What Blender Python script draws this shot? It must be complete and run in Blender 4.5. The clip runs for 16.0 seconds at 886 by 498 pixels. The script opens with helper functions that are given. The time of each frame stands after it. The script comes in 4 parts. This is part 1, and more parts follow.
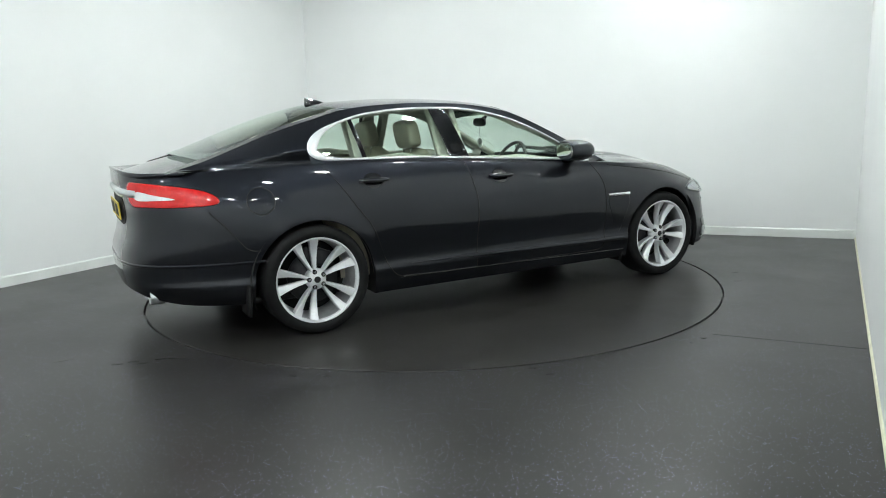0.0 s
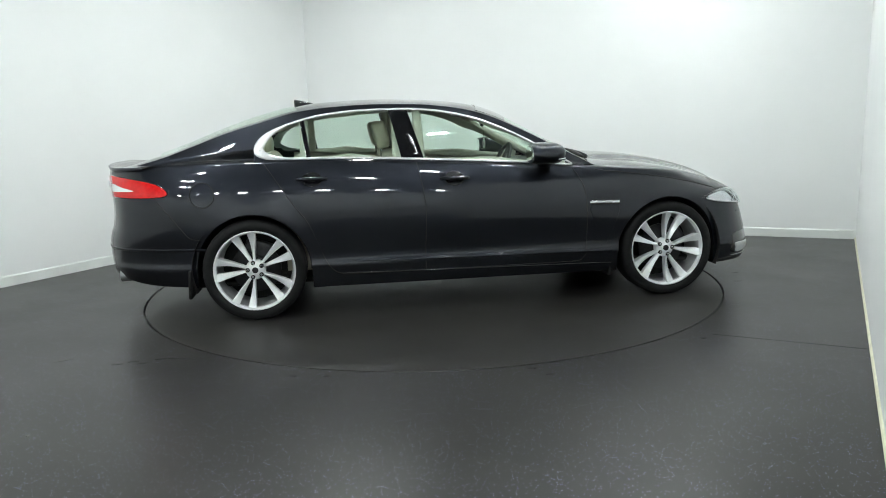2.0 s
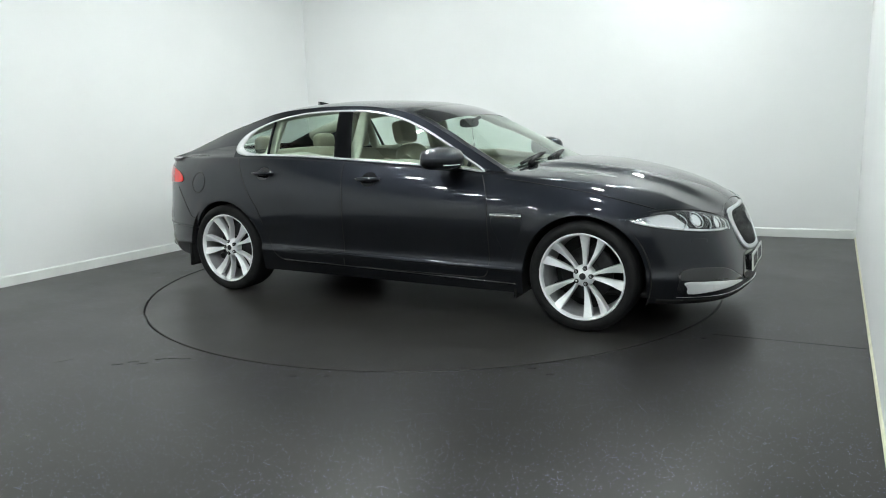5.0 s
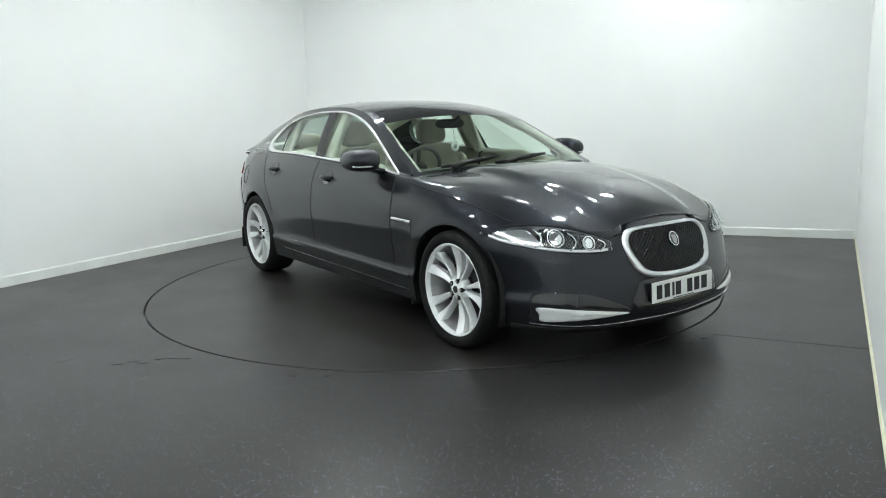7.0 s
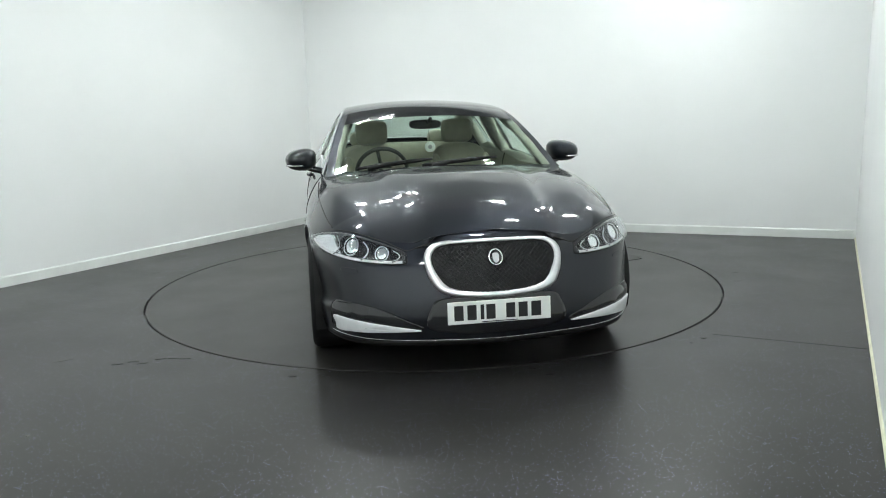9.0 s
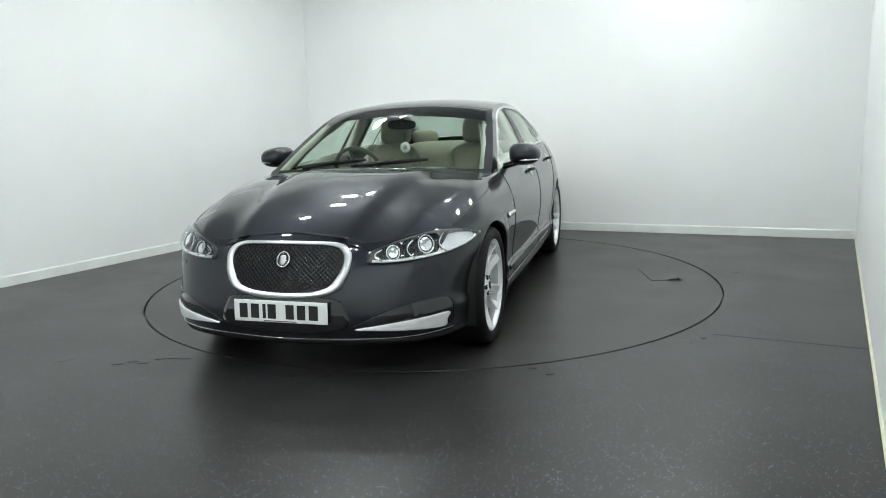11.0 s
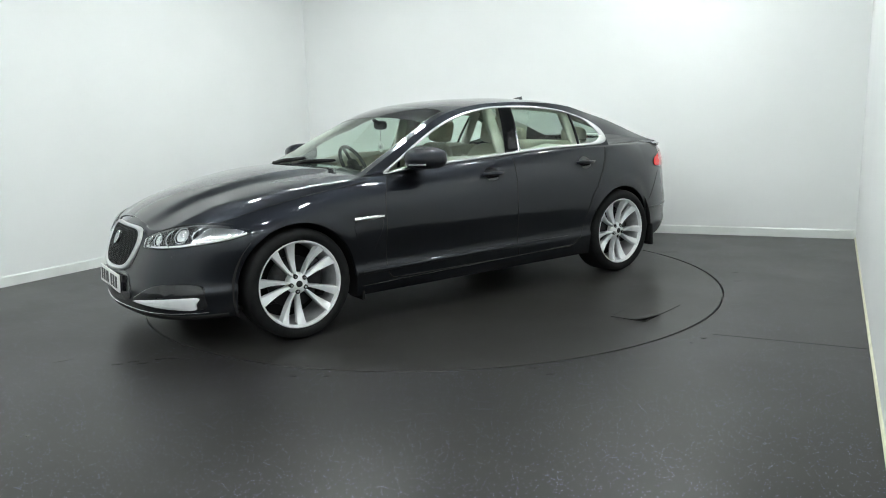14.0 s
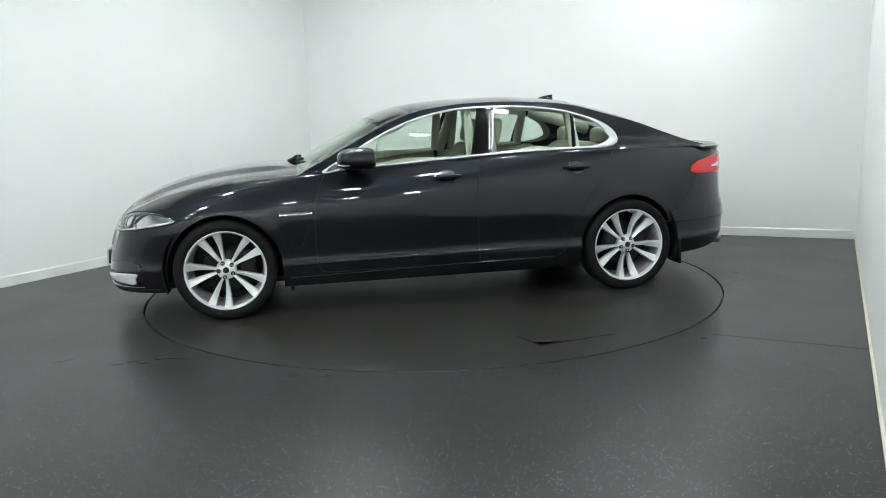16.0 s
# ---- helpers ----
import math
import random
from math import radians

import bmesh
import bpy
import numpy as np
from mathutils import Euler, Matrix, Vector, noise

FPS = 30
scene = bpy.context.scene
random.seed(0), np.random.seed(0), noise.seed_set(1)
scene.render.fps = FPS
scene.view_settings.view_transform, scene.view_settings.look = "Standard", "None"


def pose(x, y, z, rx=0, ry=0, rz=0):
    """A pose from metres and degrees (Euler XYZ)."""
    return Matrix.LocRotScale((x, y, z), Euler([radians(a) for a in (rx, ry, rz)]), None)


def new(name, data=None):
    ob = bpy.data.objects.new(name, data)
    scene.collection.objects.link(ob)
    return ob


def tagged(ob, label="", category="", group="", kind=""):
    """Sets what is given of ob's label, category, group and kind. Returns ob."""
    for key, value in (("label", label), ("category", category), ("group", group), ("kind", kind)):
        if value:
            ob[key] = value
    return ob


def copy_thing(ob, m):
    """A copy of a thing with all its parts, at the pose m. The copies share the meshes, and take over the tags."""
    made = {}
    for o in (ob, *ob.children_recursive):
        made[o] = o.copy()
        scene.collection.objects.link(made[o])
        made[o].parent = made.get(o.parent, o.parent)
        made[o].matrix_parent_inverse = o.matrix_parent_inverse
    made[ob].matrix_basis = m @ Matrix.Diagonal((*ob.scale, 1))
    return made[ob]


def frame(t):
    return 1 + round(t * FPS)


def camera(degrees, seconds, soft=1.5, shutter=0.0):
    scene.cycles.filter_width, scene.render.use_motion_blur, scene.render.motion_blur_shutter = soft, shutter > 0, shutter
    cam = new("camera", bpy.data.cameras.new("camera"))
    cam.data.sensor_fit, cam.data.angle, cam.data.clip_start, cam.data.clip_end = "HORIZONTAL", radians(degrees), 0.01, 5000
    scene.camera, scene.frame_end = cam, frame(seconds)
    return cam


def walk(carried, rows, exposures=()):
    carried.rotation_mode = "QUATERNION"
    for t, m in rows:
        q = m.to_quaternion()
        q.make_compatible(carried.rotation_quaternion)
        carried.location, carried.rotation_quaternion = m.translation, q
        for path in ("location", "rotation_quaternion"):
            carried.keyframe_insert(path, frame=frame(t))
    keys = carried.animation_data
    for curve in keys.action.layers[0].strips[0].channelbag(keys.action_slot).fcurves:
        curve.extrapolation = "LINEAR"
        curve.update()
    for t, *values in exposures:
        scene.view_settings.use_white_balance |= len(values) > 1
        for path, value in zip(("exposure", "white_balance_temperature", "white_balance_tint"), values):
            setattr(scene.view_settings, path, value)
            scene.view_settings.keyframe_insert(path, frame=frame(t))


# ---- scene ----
# ---- camera ----
cam = camera(63.09, 16.0, soft=1.0)
EYE = pose(0.004, -5.880, 1.3131, 79.724, 0, -0.704) @ pose(0, 0, 0, 0, 0, -1.618)
walk(cam, [(0, EYE), (16, EYE)], exposures=[(0, 0.3), (16, 0.3)])

# heading of the turntable, degrees, by seconds
TURN = [(0, 27.79), (0.5, 24.35), (1, 19.07), (1.5, 13.11), (2, 7.11), (2.5, 1.14), (3, -4.99), (3.5, -11.07), (4, -17.3), (4.2, -19.78), (4.7, -25.95), (5.2, -32.22), (5.8, -39.8), (6.3, -46.1), (6.5, -48.7), (7, -55.15), (7.5, -61.53), (8, -68.03), (8.5, -74.46), (9, -81.0), (9.2, -83.6), (9.7, -90.03), (10.2, -96.5), (10.8, -104.24), (11.3, -110.64), (11.5, -113.2), (12, -119.68), (12.5, -125.98), (13, -132.36), (13.5, -138.61), (14, -144.9), (14.5, -151.07), (15, -157.31), (15.5, -163.43), (16, -169.61)]
OFFSET = (0.124, -0.071)  # the car stands a little off the pivot
TABLE_R = 2.253

# ---- world ----
world = bpy.data.worlds.new("world")
scene.world = world
world.use_nodes = True
world.node_tree.nodes["Background"].inputs[0].default_value = (0.8, 0.85, 0.85, 1)
world.node_tree.nodes["Background"].inputs[1].default_value = 0.02
LAMP_POWER = 318.0


# ---- materials ----
def material(name, color, rough=0.5, metal=0.0, coat=0.0, spec=0.5, vary=0.12, scale=8.0, bump=0.0, bump_scale=200.0, emit=None, emit_power=0.0):
    """A principled material with colour variation at two scales and fine relief."""
    m = bpy.data.materials.new(name)
    m.use_nodes = True
    nt = m.node_tree
    b = nt.nodes["Principled BSDF"]
    b.inputs["Roughness"].default_value = rough
    b.inputs["Metallic"].default_value = metal
    b.inputs["Coat Weight"].default_value = coat
    b.inputs["Coat Roughness"].default_value = 0.05
    b.inputs["Coat IOR"].default_value = 1.46
    b.inputs["Specular IOR Level"].default_value = spec
    co = nt.nodes.new("ShaderNodeTexCoord")
    n1 = nt.nodes.new("ShaderNodeTexNoise")
    n1.inputs["Scale"].default_value = scale
    n1.inputs["Detail"].default_value = 6
    nt.links.new(co.outputs["Object"], n1.inputs["Vector"])
    ramp = nt.nodes.new("ShaderNodeValToRGB")
    c = Vector(color)
    ramp.color_ramp.elements[0].position, ramp.color_ramp.elements[1].position = 0.3, 0.7
    ramp.color_ramp.elements[0].color = (*(c * (1 - vary)), 1)
    ramp.color_ramp.elements[1].color = (*[min(1, v * (1 + vary)) for v in c], 1)
    nt.links.new(n1.outputs["Fac"], ramp.inputs["Fac"])
    nt.links.new(ramp.outputs["Color"], b.inputs["Base Color"])
    if bump:
        n2 = nt.nodes.new("ShaderNodeTexNoise")
        n2.inputs["Scale"].default_value = bump_scale
        n2.inputs["Detail"].default_value = 3
        nt.links.new(co.outputs["Object"], n2.inputs["Vector"])
        bp = nt.nodes.new("ShaderNodeBump")
        bp.inputs["Strength"].default_value = bump
        bp.inputs["Distance"].default_value = 0.002
        nt.links.new(n2.outputs["Fac"], bp.inputs["Height"])
        nt.links.new(bp.outputs["Normal"], b.inputs["Normal"])
    if emit:
        b.inputs["Emission Color"].default_value = (*emit, 1)
        b.inputs["Emission Strength"].default_value = emit_power
    return m


def thin_glass(name, tint, gloss_rough=0.0, ior=1.45):
    """Clear sheet: transmits with a tint and mirrors more at a slant."""
    m = bpy.data.materials.new(name)
    m.use_nodes = True
    nt = m.node_tree
    nt.nodes.clear()
    out = nt.nodes.new("ShaderNodeOutputMaterial")
    tr = nt.nodes.new("ShaderNodeBsdfTransparent")
    tr.inputs[0].default_value = (*tint, 1)
    gl = nt.nodes.new("ShaderNodeBsdfGlossy")
    gl.inputs["Roughness"].default_value = gloss_rough
    gl.inputs["Color"].default_value = (0.95, 1.0, 0.97, 1)
    lw = nt.nodes.new("ShaderNodeLayerWeight")
    lw.inputs["Blend"].default_value = 0.5
    pw = nt.nodes.new("ShaderNodeMath")
    pw.operation = "POWER"
    pw.inputs[1].default_value = 5.0
    nt.links.new(lw.outputs["Facing"], pw.inputs[0])
    fr = nt.nodes.new("ShaderNodeMath")
    fr.operation = "MULTIPLY_ADD"
    f0 = ((ior - 1) / (ior + 1)) ** 2 * 1.8
    fr.inputs[1].default_value, fr.inputs[2].default_value = 1 - f0, f0
    nt.links.new(pw.outputs[0], fr.inputs[0])
    mix = nt.nodes.new("ShaderNodeMixShader")
    nt.links.new(fr.outputs[0], mix.inputs[0])
    nt.links.new(tr.outputs[0], mix.inputs[1])
    nt.links.new(gl.outputs[0], mix.inputs[2])
    nt.links.new(mix.outputs[0], out.inputs[0])
    return m


def floor_material(name, base, chips):
    """Dark sealed rubber-vinyl floor with pale and bluish chips, scuffs and worn gloss."""
    m = bpy.data.materials.new(name)
    m.use_nodes = True
    nt = m.node_tree
    b = nt.nodes["Principled BSDF"]
    co = nt.nodes.new("ShaderNodeTexCoord")
    vor = nt.nodes.new("ShaderNodeTexVoronoi")
    vor.inputs["Scale"].default_value = 122
    nt.links.new(co.outputs["Object"], vor.inputs["Vector"])
    dot = nt.nodes.new("ShaderNodeMath")
    dot.operation = "LESS_THAN"
    dot.inputs[1].default_value = 0.25
    nt.links.new(vor.outputs["Distance"], dot.inputs[0])
    pick = nt.nodes.new("ShaderNodeSeparateColor")
    nt.links.new(vor.outputs["Color"], pick.inputs[0])
    size = nt.nodes.new("ShaderNodeMapRange")
    size.inputs["To Min"].default_value, size.inputs["To Max"].default_value = 0.10, 0.28
    nt.links.new(pick.outputs[2], size.inputs["Value"])
    nt.links.new(size.outputs["Result"], dot.inputs[1])
    some = nt.nodes.new("ShaderNodeMath")
    some.operation = "GREATER_THAN"
    some.inputs[1].default_value = 0.62
    nt.links.new(pick.outputs[0], some.inputs[0])
    mul = nt.nodes.new("ShaderNodeMath")
    mul.operation = "MULTIPLY"
    nt.links.new(dot.outputs[0], mul.inputs[0])
    nt.links.new(some.outputs[0], mul.inputs[1])
    amount = nt.nodes.new("ShaderNodeMath")
    amount.operation = "MULTIPLY"
    amount.inputs[1].default_value = chips
    nt.links.new(mul.outputs[0], amount.inputs[0])
    chipc = nt.nodes.new("ShaderNodeValToRGB")
    chipc.color_ramp.elements[0].color = (0.18, 0.16, 0.42, 1)
    chipc.color_ramp.elements[1].color = (0.54, 0.52, 0.76, 1)
    nt.links.new(pick.outputs[1], chipc.inputs["Fac"])
    n1 = nt.nodes.new("ShaderNodeTexNoise")
    n1.inputs["Scale"].default_value = 1.7
    n1.inputs["Detail"].default_value = 9
    n1.inputs["Roughness"].default_value = 0.68
    n1.inputs["Distortion"].default_value = 0.6
    nt.links.new(co.outputs["Object"], n1.inputs["Vector"])
    ramp = nt.nodes.new("ShaderNodeValToRGB")
    ramp.color_ramp.elements[0].position, ramp.color_ramp.elements[1].position = 0.32, 0.72
    ramp.color_ramp.elements[0].color = (*[v * 0.80 for v in base], 1)
    ramp.color_ramp.elements[1].color = (*[v * 1.22 for v in base], 1)
    nt.links.new(n1.outputs["Fac"], ramp.inputs["Fac"])
    mx = nt.nodes.new("ShaderNodeMix")
    mx.data_type = "RGBA"
    nt.links.new(amount.outputs[0], mx.inputs["Factor"])
    nt.links.new(ramp.outputs["Color"], mx.inputs["A"])
    nt.links.new(chipc.outputs["Color"], mx.inputs["B"])
    nt.links.new(mx.outputs["Result"], b.inputs["Base Color"])
    n2 = nt.nodes.new("ShaderNodeTexNoise")
    n2.inputs["Scale"].default_value = 1.6
    n2.inputs["Detail"].default_value = 3
    nt.links.new(co.outputs["Object"], n2.inputs["Vector"])
    rr = nt.nodes.new("ShaderNodeMapRange")
    rr.inputs["From Min"].default_value, rr.inputs["From Max"].default_value = 0.3, 0.7
    rr.inputs["To Min"].default_value, rr.inputs["To Max"].default_value = 0.29, 0.36
    nt.links.new(n2.outputs["Fac"], rr.inputs["Value"])
    nt.links.new(rr.outputs["Result"], b.inputs["Roughness"])
    b.inputs["Specular IOR Level"].default_value = 0.33
    n3 = nt.nodes.new("ShaderNodeTexNoise")
    n3.inputs["Scale"].default_value = 90
    nt.links.new(co.outputs["Object"], n3.inputs["Vector"])
    bp = nt.nodes.new("ShaderNodeBump")
    bp.inputs["Strength"].default_value = 0.12
    bp.inputs["Distance"].default_value = 0.001
    nt.links.new(n3.outputs["Fac"], bp.inputs["Height"])
    nt.links.new(bp.outputs["Normal"], b.inputs["Normal"])
    return m


WALL = material("white wall paint", (0.82, 0.83, 0.825), 0.55, vary=0.02, scale=1.2, bump=0.05, bump_scale=120)
SKIRT = material("white skirting paint", (0.74, 0.76, 0.74), 0.4, vary=0.05, scale=5)
BEAD = material("cream sealant bead", (0.74, 0.73, 0.56), 0.5, vary=0.12, scale=14)
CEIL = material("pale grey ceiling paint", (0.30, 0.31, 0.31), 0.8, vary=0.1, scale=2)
FLOOR = floor_material("dark vinyl floor", (0.0218, 0.0207, 0.0190), 0.82)
TABLE = floor_material("dark turntable vinyl", (0.0232, 0.0220, 0.0198), 0.26)
MESHBLACK = material("gloss black mesh", (0.014, 0.014, 0.015), 0.22, spec=0.5)
GAP = material("black gap", (0.004, 0.004, 0.004), 0.8)
PAINT = material("dark grey metallic paint", (0.0150, 0.0171, 0.0230), 0.43, metal=1.0, coat=1.0, spec=0.0, vary=0.12, scale=900)
BLACK = material("black plastic", (0.006, 0.006, 0.006), 0.5, spec=0.25, vary=0.25, scale=30, bump=0.1)
GLOSSBLACK = material("gloss black trim", (0.005, 0.005, 0.007), 0.12, coat=0.8, spec=0.5)
CHROME = material("bright chrome", (0.80, 0.81, 0.82), 0.12, metal=1.0, vary=0.03)
TRIM = material("bright polished trim", (0.82, 0.83, 0.83), 0.24, metal=0.55, vary=0.03)
SATIN = material("satin metal trim", (0.72, 0.73, 0.74), 0.28, metal=1.0, vary=0.04)
ALLOY = material("silver alloy paint", (0.82, 0.83, 0.84), 0.30, metal=0.3, coat=0.4, vary=0.05, scale=20)
# alloy with the rim well's shade in its colour; also greys emblem and bars
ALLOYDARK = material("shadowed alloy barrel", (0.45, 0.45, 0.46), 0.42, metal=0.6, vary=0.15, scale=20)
RUBBER = material("tyre rubber", (0.008, 0.008, 0.0085), 0.62, spec=0.2, vary=0.25, scale=25, bump=0.25, bump_scale=90)
IRON = material("brake iron", (0.035, 0.035, 0.037), 0.45, metal=0.7, vary=0.25, scale=30)
LEATHER = material("cream leather", (0.42, 0.39, 0.31), 0.5, vary=0.08, scale=12, bump=0.15, bump_scale=160)
LEATHERDARK = material("dark dashboard leather", (0.035, 0.034, 0.032), 0.5, vary=0.15, scale=20, bump=0.15)
HEADLINER = material("cream headlining cloth", (0.46, 0.45, 0.39), 0.9, vary=0.06, scale=30, bump=0.2)
CARPET = material("dark carpet", (0.03, 0.029, 0.027), 0.95, vary=0.3, scale=60, bump=0.3)
GLASS = thin_glass("green tinted glass", (0.84, 0.93, 0.87))
REARGLASS = thin_glass("dark tinted rear glass", (0.62, 0.70, 0.65))
LENS = thin_glass("clear lamp lens", (0.95, 0.96, 0.97), ior=1.3)
LAMPDARK = material("lamp housing grey", (0.045, 0.045, 0.048), 0.3, metal=0.5)
LAMPCHROME = material("lamp reflector", (0.75, 0.76, 0.78), 0.15, metal=1.0)
REDLENS = material("red lamp lens", (0.50, 0.006, 0.006), 0.2, coat=0.8, spec=0.2, vary=0.15, scale=40, emit=(0.9, 0.02, 0.02), emit_power=0.12)
CLEARLENS = material("frosted white lamp lens", (0.75, 0.74, 0.74), 0.2, coat=1.0)
PLATE = material("reflective white plate", (0.78, 0.79, 0.77), 0.4, vary=0.03)
PLATEYELLOW = material("reflective yellow plate", (0.75, 0.55, 0.05), 0.4, vary=0.03)
INK = material("black ink", (0.008, 0.008, 0.009), 0.5)
MIRRORGLASS = material("mirror glass", (0.85, 0.87, 0.87), 0.02, metal=1.0, vary=0.01)
DIFFUSER = material("glowing diffuser", (0.9, 0.9, 0.9), 0.5, emit=(0.925, 1.0, 0.99), emit_power=LAMP_POWER)


# ---- mesh helpers ----
def part(name, bm, mat, parent=None, label="", smooth=True, normals=None):
    me = bpy.data.meshes.new(name)
    bm.to_mesh(me)
    bm.free()
    me.materials.append(mat)
    if smooth:
        me.polygons.foreach_set("use_smooth", [True] * len(me.polygons))
    if normals is not None:
        me.normals_split_custom_set_from_vertices(normals)
    ob = new(name, me)
    if parent is not None:
        ob.parent = parent
    if label:
        tagged(ob, label)
    return ob


def curve(xs, ys):
    """A smooth function through the given points (monotone cubic)."""
    o = np.argsort(xs)
    xs, ys = np.array(xs, float)[o], np.array(ys, float)[o]
    h, d = np.diff(xs), np.diff(ys) / np.diff(xs)
    m = np.empty(len(xs))
    m[0], m[-1] = d[0], d[-1]
    for i in range(1, len(xs) - 1):
        if d[i - 1] * d[i] <= 0:
            m[i] = 0
        else:
            w1, w2 = 2 * h[i] + h[i - 1], h[i] + 2 * h[i - 1]
            m[i] = (w1 + w2) / (w1 / d[i - 1] + w2 / d[i])

    def f(x):
        x = min(max(x, xs[0]), xs[-1])
        i = min(max(int(np.searchsorted(xs, x)) - 1, 0), len(xs) - 2)
        t = (x - xs[i]) / h[i]
        return float((1 + 2 * t) * (1 - t) ** 2 * ys[i] + t * (1 - t) ** 2 * h[i] * m[i] + t * t * (3 - 2 * t) * ys[i + 1] + t * t * (t - 1) * h[i] * m[i + 1])
    return f


def grid_mesh(rows, close_u=False, close_v=False, flip=False):
    """A bmesh over a grid of points."""
    bm = bmesh.new()
    vs = [[bm.verts.new(p) for p in r] for r in rows]
    n, k = len(vs), len(vs[0])
    for i in range(n if close_u else n - 1):
        for j in range(k if close_v else k - 1):
            a, b = vs[i][j], vs[(i + 1) % n][j]
            c, d = vs[(i + 1) % n][(j + 1) % k], vs[i][(j + 1) % k]
            bm.faces.new((a, d, c, b) if flip else (a, b, c, d))
    return bm


def join(bm, other):
    """Adds the other bmesh to bm, and frees it."""
    me = bpy.data.meshes.new("scrap")
    other.to_mesh(me)
    other.free()
    bm.from_mesh(me)
    bpy.data.meshes.remove(me)
    return bm


def box(lo, hi, bevel=0.0, segments=2):
    bm = bmesh.new()
    bmesh.ops.create_cube(bm, size=1)
    for v in bm.verts:
        v.co = Vector([lo[i] + (hi[i] - lo[i]) * (v.co[i] + 0.5) for i in range(3)])
    if bevel:
        bmesh.ops.bevel(bm, geom=bm.edges[:], offset=bevel, segments=segments, affect="EDGES", profile=0.5)
    return bm


def tube(points, radius, sides=8, closed=False, flat=1.0, up=(0, 0, 1)):
    """A rod along points; radius a number or one per point; flat squeezes it along up."""
    pts = [Vector(p) for p in points]
    n = len(pts)
    rows = []
    for i, p in enumerate(pts):
        a = pts[(i - 1) % n] if closed or i else pts[i]
        b = pts[(i + 1) % n] if closed or i < n - 1 else pts[i]
        d = (b - a).normalized()
        s = d.cross(Vector(up))
        if s.length < 1e-4:
            s = d.cross(Vector((1, 0, 0)))
        s.normalize()
        u = s.cross(d)
        r = radius[i] if isinstance(radius, (list, tuple)) else radius
        rows.append([p + (s * math.cos(2 * math.pi * k / sides) + u * flat * math.sin(2 * math.pi * k / sides)) * r for k in range(sides)])
    bm = grid_mesh(rows, closed, True)
    if not closed:
        bm.verts.ensure_lookup_table()
        bm.faces.new([bm.verts[k] for k in range(sides)])
        bm.faces.new([bm.verts[(n - 1) * sides + k] for k in reversed(range(sides))])
    bmesh.ops.recalc_face_normals(bm, faces=bm.faces[:])
    return bm


def lathe(profile, sides=48):
    """Spins (radius, y) points about the y axis."""
    rows = [[Vector((r * math.cos(2 * math.pi * k / sides), y, r * math.sin(2 * math.pi * k / sides))) for k in range(sides)] for r, y in profile]
    bm = grid_mesh(rows, False, True)
    bmesh.ops.recalc_face_normals(bm, faces=bm.faces[:])
    return bm


def moved(bm, m):
    bmesh.ops.transform(bm, matrix=m, verts=bm.verts[:])
    return bm


def pillow(sx, sy, sz, power=3.0, nu=20, nv=12):
    """A rounded, cushion-like block centred on the origin."""
    rows = []
    def sp(c):
        return math.copysign(abs(c) ** (2 / power), c)
    for i in range(nv + 1):
        a = -math.pi / 2 + math.pi * i / nv
        rows.append([Vector((sx / 2 * sp(math.cos(a)) * sp(math.cos(2 * math.pi * k / nu)), sy / 2 * sp(math.cos(a)) * sp(math.sin(2 * math.pi * k / nu)), sz / 2 * sp(math.sin(a)))) for k in range(nu)])
    bm = grid_mesh(rows, False, True)
    bmesh.ops.remove_doubles(bm, verts=bm.verts[:], dist=1e-5)
    bmesh.ops.recalc_face_normals(bm, faces=bm.faces[:])
    return bm


# ---- room ----
CORNER_LEFT, CORNER_RIGHT = (-1.575, 3.711), (4.250, 1.220)
LEFT_END, RIGHT_END = (-5.923, -3.6), (1.146, -4.35)
ROOM = [LEFT_END, CORNER_LEFT, CORNER_RIGHT, RIGHT_END, (2.87, -7.3), (-5.9, -7.3)]
HEIGHT = 3.5


def wall(name, a, b, label):
    """A wall between two corners of the plan, room on its right-hand side, thickness outwards."""
    a, b = Vector((*a, 0)), Vector((*b, 0))
    d = (b - a).normalized()
    out = Vector((-d.y, d.x, 0))
    bm = bmesh.new()
    pts = [a, b, b + out * 0.15 + d * 0.15, a + out * 0.15 - d * 0.15]
    lo = [bm.verts.new(p) for p in pts]
    hi = [bm.verts.new(p + Vector((0, 0, HEIGHT))) for p in pts]
    bm.faces.new(lo)
    bm.faces.new(hi[::-1])
    for i in range(4):
        bm.faces.new((lo[i], hi[i], hi[(i + 1) % 4], lo[(i + 1) % 4]))
    bmesh.ops.recalc_face_normals(bm, faces=bm.faces[:])
    return tagged(part(name, bm, WALL, smooth=False), label, "wall", kind="structure")


def skirting(a, b, h=0.092, t=0.014, mat=None, label="white painted skirting board along the wall"):
    a, b = Vector((*a, 0)), Vector((*b, 0))
    d = (b - a).normalized()
    inn = Vector((d.y, -d.x, 0))
    prof = [(0.001, 0.0), (t, 0.0), (t, h - 0.012), (t * 0.6, h - 0.004), (0.001, h)]
    rows = [[p + inn * u + Vector((0, 0, v)) for u, v in prof] for p in (a, b)]
    bm = grid_mesh(rows)
    bmesh.ops.recalc_face_normals(bm, faces=bm.faces[:])
    return tagged(part("baseboard", bm, mat or SKIRT, smooth=False), label, "baseboard", kind="structure")


